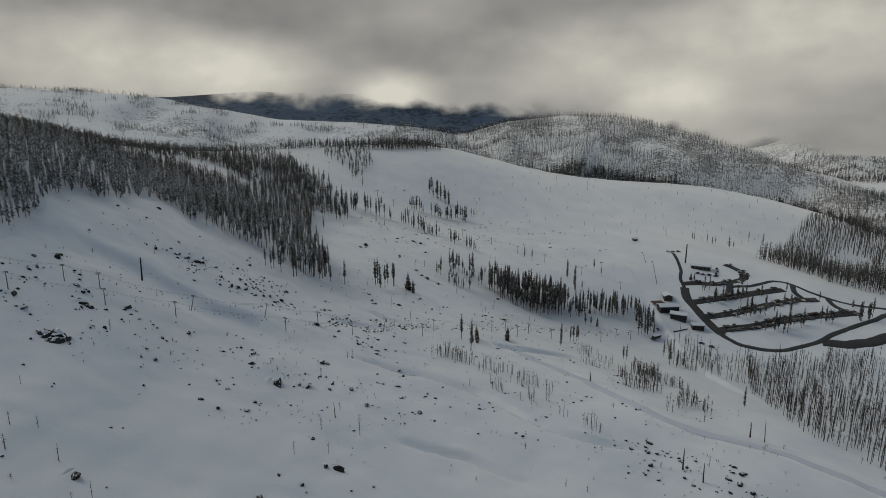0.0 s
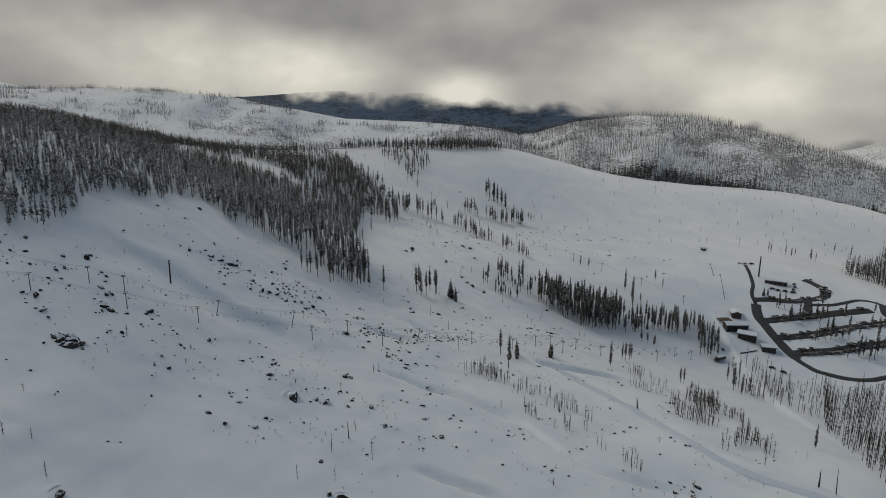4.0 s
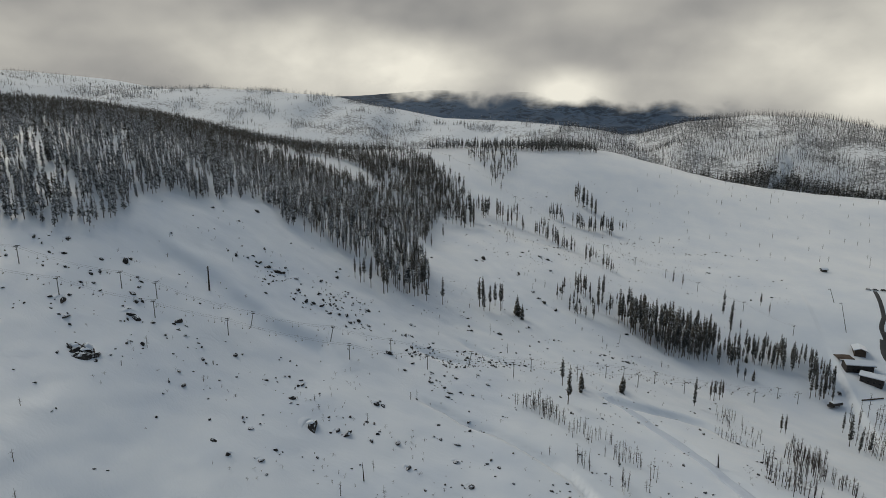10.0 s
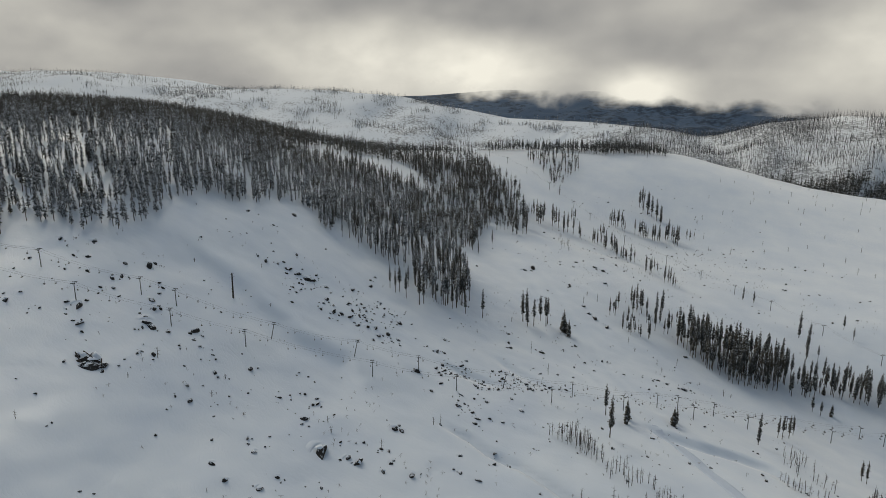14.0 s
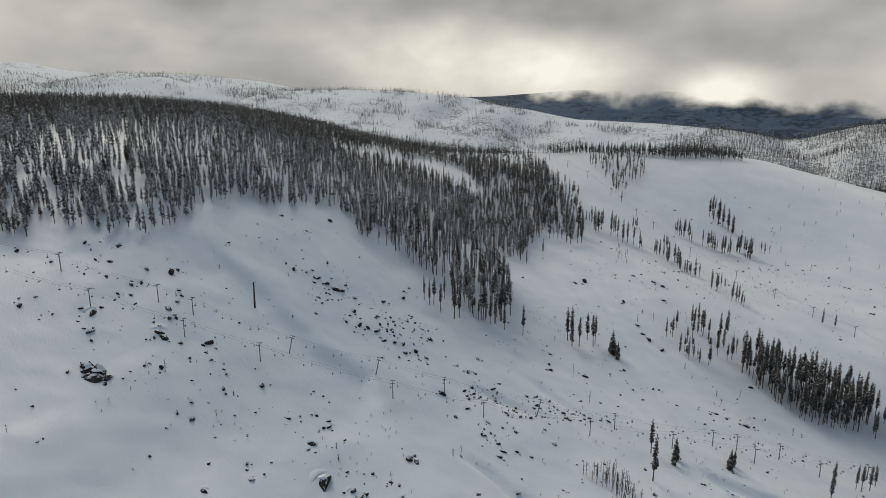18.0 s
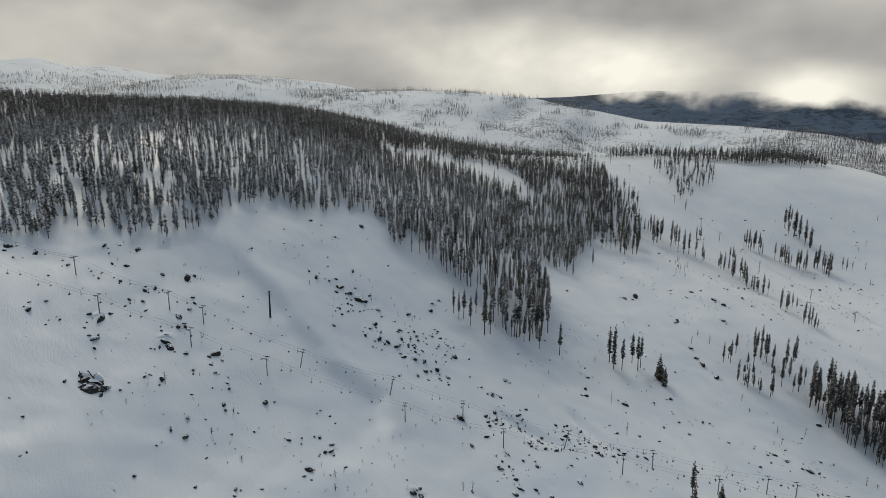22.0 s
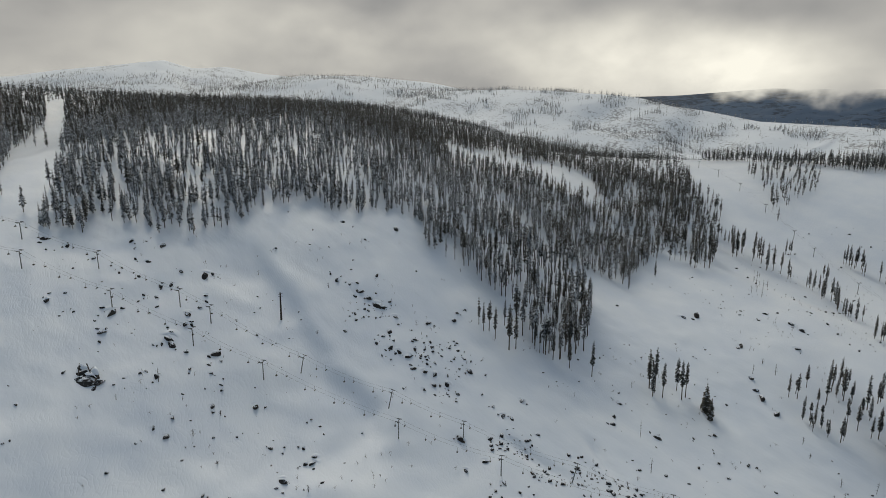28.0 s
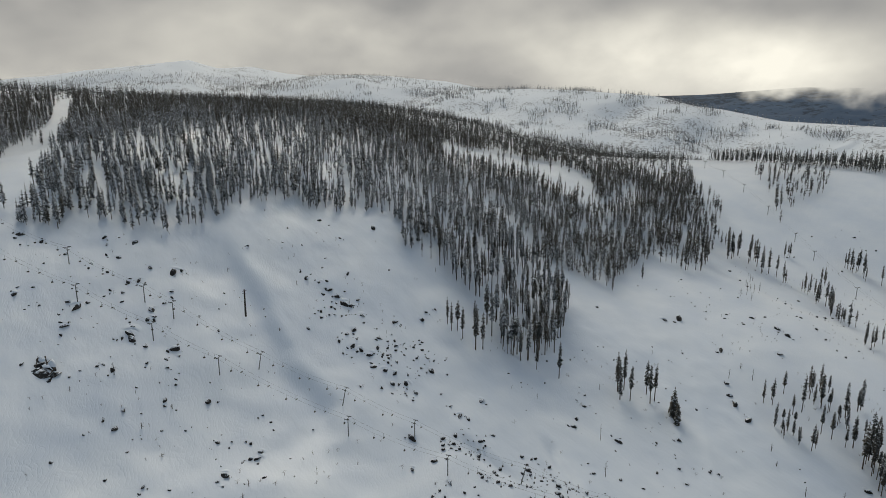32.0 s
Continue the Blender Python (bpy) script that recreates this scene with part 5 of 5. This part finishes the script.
def lift_terminal(x, y, turn):
    root = new("lift_terminal")
    root.matrix_basis = seat_at(x, y, 0.1, turn)
    bm = bmesh.new()
    box(bm, 0, 0, 1.5, 8.0, 3.8, 2.0, 0.4)
    part("housing", bm, DARK_WALL, root)
    bm = bmesh.new()
    box(bm, 0, 0, 3.5, 7.7, 3.6, 0.4, 0.18)
    part("snow_layer", bm, SNOW, root, "layer of snow on the housing")
    for px in (-3.0, 3.0):
        bm = bmesh.new()
        rod(bm, (px, 0, -0.8), (px, 0, 1.7), 0.45, 0.4, 8)
        part("column", bm, STEEL, root)
    bm = bmesh.new()
    bmesh.ops.create_cone(bm, cap_ends=True, segments=20, radius1=2.3, radius2=2.3, depth=0.2, matrix=Matrix.Translation((-4.0, 0, 1.38)))
    part("bullwheel", bm, CABLE, root)
    return tagged(root, "dark lift terminal on columns with a snowy roof", "lift terminal", "lift terminals at the base")


lift_terminal(176, 480, 0.57)

# ---------------------------------------------------------------- lodge
GLASS = mottled("dark_window_glass", (0.012, 0.014, 0.018), (0.03, 0.034, 0.04), 0.8, 0.08, 0)


def gabled(root_name, label, x, y, turn, w, d, h, rise, wall_mat, cols, storeys=1, lean_to=False):
    """A building: walls, pitched roof with overhang, snow on it, windows and a door."""
    root = new(root_name)
    root.matrix_basis = seat_at(x, y, 0.4, turn)
    bm = bmesh.new()
    box(bm, 0, 0, -1.2, w, d, h + 1.2)
    vs = [bm.verts.new(p) for p in ((-w / 2, -d / 2, h), (-w / 2, d / 2, h), (-w / 2, 0, h + rise), (w / 2, -d / 2, h), (w / 2, d / 2, h), (w / 2, 0, h + rise))]
    for f in ((0, 2, 1), (3, 4, 5)):
        bm.faces.new([vs[k] for k in f])
    part("wall", bm, wall_mat, root)
    over = 0.9
    for thick, lift, name, mat in ((0.22, 0.02, "roof", ROOF_METAL), (0.5, 0.25, "snow_layer", SNOW)):
        bm = bmesh.new()
        ends = []
        o = over if name == "roof" else over - 0.12
        drop = rise * o / (d / 2)
        for ex in (-w / 2 - o, w / 2 + o):
            ring = [(ex, -d / 2 - o, h - drop + lift), (ex, 0, h + rise + lift), (ex, d / 2 + o, h - drop + lift), (ex, d / 2 + o, h - drop + lift + thick), (ex, 0, h + rise + lift + thick), (ex, -d / 2 - o, h - drop + lift + thick)]
            ends.append([bm.verts.new(p) for p in ring])
        for k in range(6):
            bm.faces.new((ends[0][k], ends[0][(k + 1) % 6], ends[1][(k + 1) % 6], ends[1][k]))
        bm.faces.new((ends[0][0], ends[0][5], ends[0][4], ends[0][1]))
        bm.faces.new((ends[0][1], ends[0][4], ends[0][3], ends[0][2]))
        bm.faces.new((ends[1][1], ends[1][4], ends[1][5], ends[1][0]))
        bm.faces.new((ends[1][2], ends[1][3], ends[1][4], ends[1][1]))
        bmesh.ops.recalc_face_normals(bm, faces=bm.faces)
        part(name, bm, mat, root, "thick smooth layer of snow" if name == "snow_layer" else "")
    for side in (-1, 1):
        for storey in range(storeys):
            for k in range(cols):
                px, pz = -w / 2 + w * (k + 0.5) / cols, 1.0 + storey * 2.9
                bm = bmesh.new()
                for fx, fz, sx, sz in ((0, 0, 1.7, 0.12), (0, 1.38, 1.7, 0.12), (-0.79, 0.12, 0.12, 1.26), (0.79, 0.12, 0.12, 1.26)):
                    box(bm, px + fx, side * (d / 2 + 0.04), pz + fz, sx, 0.14, sz)
                win = part("window", bm, TIMBER, root)
                bm = bmesh.new()
                box(bm, px, side * (d / 2 + 0.015), pz + 0.12, 1.46, 0.05, 1.26)
                part("pane", bm, GLASS, win)
    bm = bmesh.new()
    box(bm, w / 2 + 0.04, 0, -0.2, 0.1, 1.9, 2.5, 0.02)
    part("door", bm, TIMBER, root)
    return tagged(root, label, "building")


gabled("ski_lodge", "dark timber ski lodge with snowy roof and deck", 199, 521, 0.10, 17, 8, 5.2, 1.6, DARK_WALL, 6, 2)
gabled("lodge_wing", "dark timber lodge wing with thick snow on roof", 204, 508, -0.45, 13, 8, 5.0, 1.2, DARK_WALL, 4, 2)
gabled("rental_shop", "dark timber cabin with a snow-covered roof", 215, 494, -0.15, 9.5, 6.5, 4.2, 1.0, DARK_WALL, 3)
gabled("gear_barn", "brown timber barn with snow on its roof", 206, 543, 1.45, 9.5, 7, 3.8, 1.4, TIMBER, 3)
gabled("maintenance_shed", "long brown metal maintenance shed with snowy roof", 260, 603, -0.42, 18, 7, 3.6, 0.9, ROOF_METAL, 5)

gabled("lift_hut", "small dark hut standing alone on the snow slope", 223, 702, 0.3, 4.5, 3.5, 2.6, 0.8, DARK_WALL, 1)

deck = new("lodge_deck")
deck.matrix_basis = seat_at(194, 536, -0.35, 0.12)
for k in range(26):
    bm = bmesh.new()
    box(bm, -5.2 + 0.42 * k, 0, 0, 0.38, 12, 0.12)
    part("plank", bm, TIMBER, deck)
for k in range(6):
    bm = bmesh.new()
    rod(bm, (-5.2 + 2.1 * k, -5.9, -2.5), (-5.2 + 2.1 * k, -5.9, 1.0), 0.12, 0.12, 6)
    part("post", bm, TIMBER, deck)
bm = bmesh.new()
box(bm, 0, -5.9, 0.95, 10.8, 0.12, 0.1)
part("rail", bm, TIMBER, deck)
tagged(deck, "bare brown wooden deck cleared of snow", "deck")

for x, y, h, lean, what in ((205, 569, 23, -0.25, "light_mast"), (209, 617, 12, -0.34, "light_mast")):
    root = new(what)
    root.matrix_basis = seat_at(x, y, 0.2, 0, 1, None, lean, 1.4)
    bm = bmesh.new()
    rod(bm, (0, 0, -1), (0, 0, h), 0.28, 0.16, 8)
    part("pole", bm, STEEL, root)
    bm = bmesh.new()
    box(bm, -0.6, 0, h, 1.8, 0.5, 0.4, 0.08)
    part("lamp_head", bm, CABLE, root)
    tagged(root, "tall leaning steel light mast above the run", "light mast", "masts above the base area")
bm = bmesh.new()
rod(bm, (0, 0, -1), (0.2, 0, 20), 0.75, 0.5, 9)
trunk_pole = new("bare_trunk")
trunk_pole.matrix_basis = seat_at(250, 618, 0.2)
part("trunk", bm, BURNT, trunk_pole)
for k in range(7):
    bm = bmesh.new()
    a, z = k * 2.4, 6 + 2 * k
    rod(bm, (0, 0, z), (1.0 * math.cos(a), 1.0 * math.sin(a), z + 0.2), 0.12, 0.05, 5)
    part("stub", bm, BURNT, trunk_pole)
tagged(trunk_pole, "tall bare trunk standing beside the shed", "dead tree")

# ---------------------------------------------------------------- roads and parked cars
def strip(name, line, width, label, lift=0.22, mat=None):
    """A paved band laid over the ground along a line."""
    pts, V, F = [], [], []
    for p, q in zip(line[:-1], line[1:]):
        n = max(1, int(math.hypot(q[0] - p[0], q[1] - p[1]) / 3))
        pts += [(p[0] + (q[0] - p[0]) * k / n, p[1] + (q[1] - p[1]) * k / n) for k in range(n)]
    pts.append(line[-1])
    pts = np.array(pts, float)
    for _ in range(3):
        pts[1:-1] = 0.25 * pts[:-2] + 0.5 * pts[1:-1] + 0.25 * pts[2:]
    d = np.gradient(pts, axis=0)
    d /= np.maximum(np.hypot(d[:, 0], d[:, 1]), 1e-6)[:, None]
    cols, reach = 7, (-0.5, -0.46, -0.25, 0, 0.25, 0.46, 0.5)
    for k in range(cols):
        ends = k in (0, cols - 1)
        o = reach[k] * (width + (1.2 if ends else 0)) * (1 + 0.06 * np.sin(np.arange(len(pts)) * 0.9 + 2 * k))
        x, y = pts[:, 0] - d[:, 1] * o, pts[:, 1] + d[:, 0] * o
        over = np.full(len(pts), -0.5 if ends else lift)
        if mat:
            over = np.minimum(over, -0.6 + 0.06 * np.minimum(np.arange(len(pts)), np.arange(len(pts))[::-1]))
        V.append(np.stack([x, y, height(x, y) + over], 1))
    n = len(pts)
    for k in range(cols - 1):
        for i in range(n - 1):
            F.append((k * n + i, k * n + i + 1, (k + 1) * n + i + 1, (k + 1) * n + i))
    tagged(new(name, mesh_from(name, np.concatenate(V), F, [mat or ASPHALT], True)), label, "road", kind="structure")
    return pts, d


strip("groomed_road", ROAD[6:], 5.6, "groomed snow road packed by machines", 0.34, PACKED)
ROW_LABEL = "wet dark asphalt parking aisle between snow banks"
strip("road", [(250, 655), (247, 640), (242, 613), (238, 596), (230, 578), (229, 562), (224, 545)], 3.0, "narrow ploughed asphalt road past the shed")
strip("road", [(229, 562), (224, 545), (226, 523), (229, 502), (232, 484)], 8, "wide wet asphalt drive beside the lodge", 0.26)
strip("road", [(229, 502), (231, 484), (238, 468), (251, 461), (263, 458), (275, 461), (292, 467), (306, 472), (327, 484), (351, 496), (373, 505), (392, 517), (430, 535)], 4.6, "curving ploughed asphalt road round the car park", 0.3)
strip("road", [(272, 562), (291, 564), (309, 572), (318, 579), (328, 579), (337, 570), (343, 556), (354, 545), (368, 533), (386, 529), (430, 525)], 3.6, "narrow ploughed asphalt road behind the car park", 0.24)
strip("road", [(274, 568), (264, 543)], 6, "short asphalt link between parking aisles", 0.34)
strip("road", [(335, 569), (327, 552), (331, 541)], 4.5, "short asphalt link between parking aisles", 0.34)
strip("road", [(354, 544), (351, 530), (353, 522), (363, 518)], 4.5, "short asphalt link between parking aisles", 0.34)
strip("road", [(307, 471), (324, 465), (345, 468), (375, 480), (420, 505)], 12, "dark ploughed overflow car park", 0.24)
aisles = [
    strip("parking_aisle", [(229, 569), (242, 571), (259, 568), (279, 572), (292, 579)], 7, ROW_LABEL, 0.3),
    strip("parking_aisle", [(292, 579), (299, 590), (298, 605), (290, 616)], 8, ROW_LABEL, 0.34),
    strip("parking_aisle", [(228, 537), (248, 541), (265, 544), (287, 550), (307, 556), (321, 559)], 8.5, ROW_LABEL, 0.3),
    strip("parking_aisle", [(226, 513), (255, 518), (274, 523), (295, 531), (321, 539), (343, 541)], 7.5, ROW_LABEL, 0.3),
    strip("parking_aisle", [(231, 491), (262, 497), (290, 504), (317, 510), (335, 513), (366, 518)], 9, ROW_LABEL, 0.34),
]
PAINTS = [mottled("car_paint_" + n, tuple(0.85 * v for v in c), c, 0.5, 0.3, 0) for n, c in (("white", (0.6, 0.61, 0.62)), ("silver", (0.3, 0.31, 0.32)), ("black", (0.02, 0.02, 0.022)), ("grey", (0.10, 0.10, 0.11)), ("red", (0.13, 0.018, 0.015)), ("blue", (0.04, 0.07, 0.16)))]
TYRE = mottled("tyre_rubber", (0.015, 0.015, 0.015), (0.03, 0.03, 0.03), 2, 0.9, 0)


def car_meshes():
    bm = bmesh.new()
    box(bm, 0, 0, 0.35, 4.6, 1.85, 0.6, 0.12)
    body = bpy.data.meshes.new("body")
    bm.to_mesh(body)
    bm.free()
    bm = bmesh.new()
    box(bm, -0.3, 0, 0.94, 2.7, 1.7, 0.62, 0.22)
    cabin = bpy.data.meshes.new("cabin")
    bm.to_mesh(cabin)
    bm.free()
    cabin.materials.append(GLASS)
    bm = bmesh.new()
    box(bm, -0.3, 0, 1.54, 2.2, 1.45, 0.09, 0.04)
    roof = bpy.data.meshes.new("roof")
    bm.to_mesh(roof)
    bm.free()
    bm = bmesh.new()
    bmesh.ops.create_cone(bm, cap_ends=True, segments=8, radius1=0.34, radius2=0.34, depth=0.24, matrix=Matrix.Rotation(math.pi / 2, 4, "X"))
    wheel = bpy.data.meshes.new("wheel")
    bm.to_mesh(wheel)
    bm.free()
    wheel.materials.append(TYRE)
    return body, cabin, roof, wheel


BODY, CABIN, ROOF, WHEEL = car_meshes()
CAR_KINDS = {}


def parked_car(x, y, turn, lift):
    k = PICK.choices(range(6), (9, 16, 32, 34, 3, 6))[0]
    m = Matrix.Translation((x, y, ground_z(x, y) + lift)) @ Matrix.Rotation(turn, 4, "Z")
    if k in CAR_KINDS:
        return copy_thing(CAR_KINDS[k], m)
    root = new("car")
    for name, me in (("body", BODY), ("roof", ROOF)):
        mine = me.copy()
        mine.materials.append(PAINTS[k])
        part(name, mine, None, root)
    part("cabin", CABIN, None, root, "dark glazed cabin")
    for px in (-1.45, 1.45):
        for py in (-0.85, 0.85):
            part("wheel", WHEEL, None, root).location = (px, py, 0.34)
    name = ("white", "silver", "black", "grey", "red", "blue")[k]
    CAR_KINDS[k] = tagged(root, name + " parked car on wet asphalt beside snow", "car", "parked cars")
    root.matrix_basis = m
    return root


for n, (pts, d) in enumerate(aisles):
    half = (2.6, 3.0, 3.2, 2.8, 3.3)[n]
    gone = np.concatenate([[0], np.cumsum(np.hypot(*np.diff(pts, axis=0).T))])
    for side in (-1, 1):
        for at in np.arange(9, gone[-1] - 3, 3.1):
            if PICK.random() < (0.4 if n != 4 else 0.5):
                x, y = np.interp(at, gone, pts[:, 0]), np.interp(at, gone, pts[:, 1])
                dx, dy = np.interp(at, gone, d[:, 0]), np.interp(at, gone, d[:, 1])
                parked_car(float(x - dy * side * half), float(y + dx * side * half), math.atan2(dx, -dy) + PICK.uniform(-0.06, 0.06) + (math.pi if PICK.random() < 0.4 else 0), 0.34)
for x, y, a in ((252, 590, 0.3), (256, 588, 0.4), (262, 587, 0.2), (270, 590, 1.2), (274, 596, 1.3), (245, 655, 0.1), (251, 657, 0.1), (257, 657, 0.2), (208, 467, -0.5), (214, 462, -0.5), (182, 495, 1.5), (276, 603, 0.9), (268, 585, 0.2)):
    parked_car(x, y, a, 0.02)
bm = bmesh.new()
box(bm, 0, 0, 0, 16, 0.3, 0.9)
fence = new("snow_fence")
fence.matrix_basis = seat_at(199, 489, 0.1, 0.45)
part("boards", bm, TIMBER, fence)
for k in range(6):
    bm = bmesh.new()
    rod(bm, (-7.5 + 3 * k, 0.2, -0.5), (-7.5 + 3 * k, 0.2, 1.2), 0.08, 0.08, 5)
    part("post", bm, TIMBER, fence)
tagged(fence, "low brown wooden snow fence near the lodge", "fence")
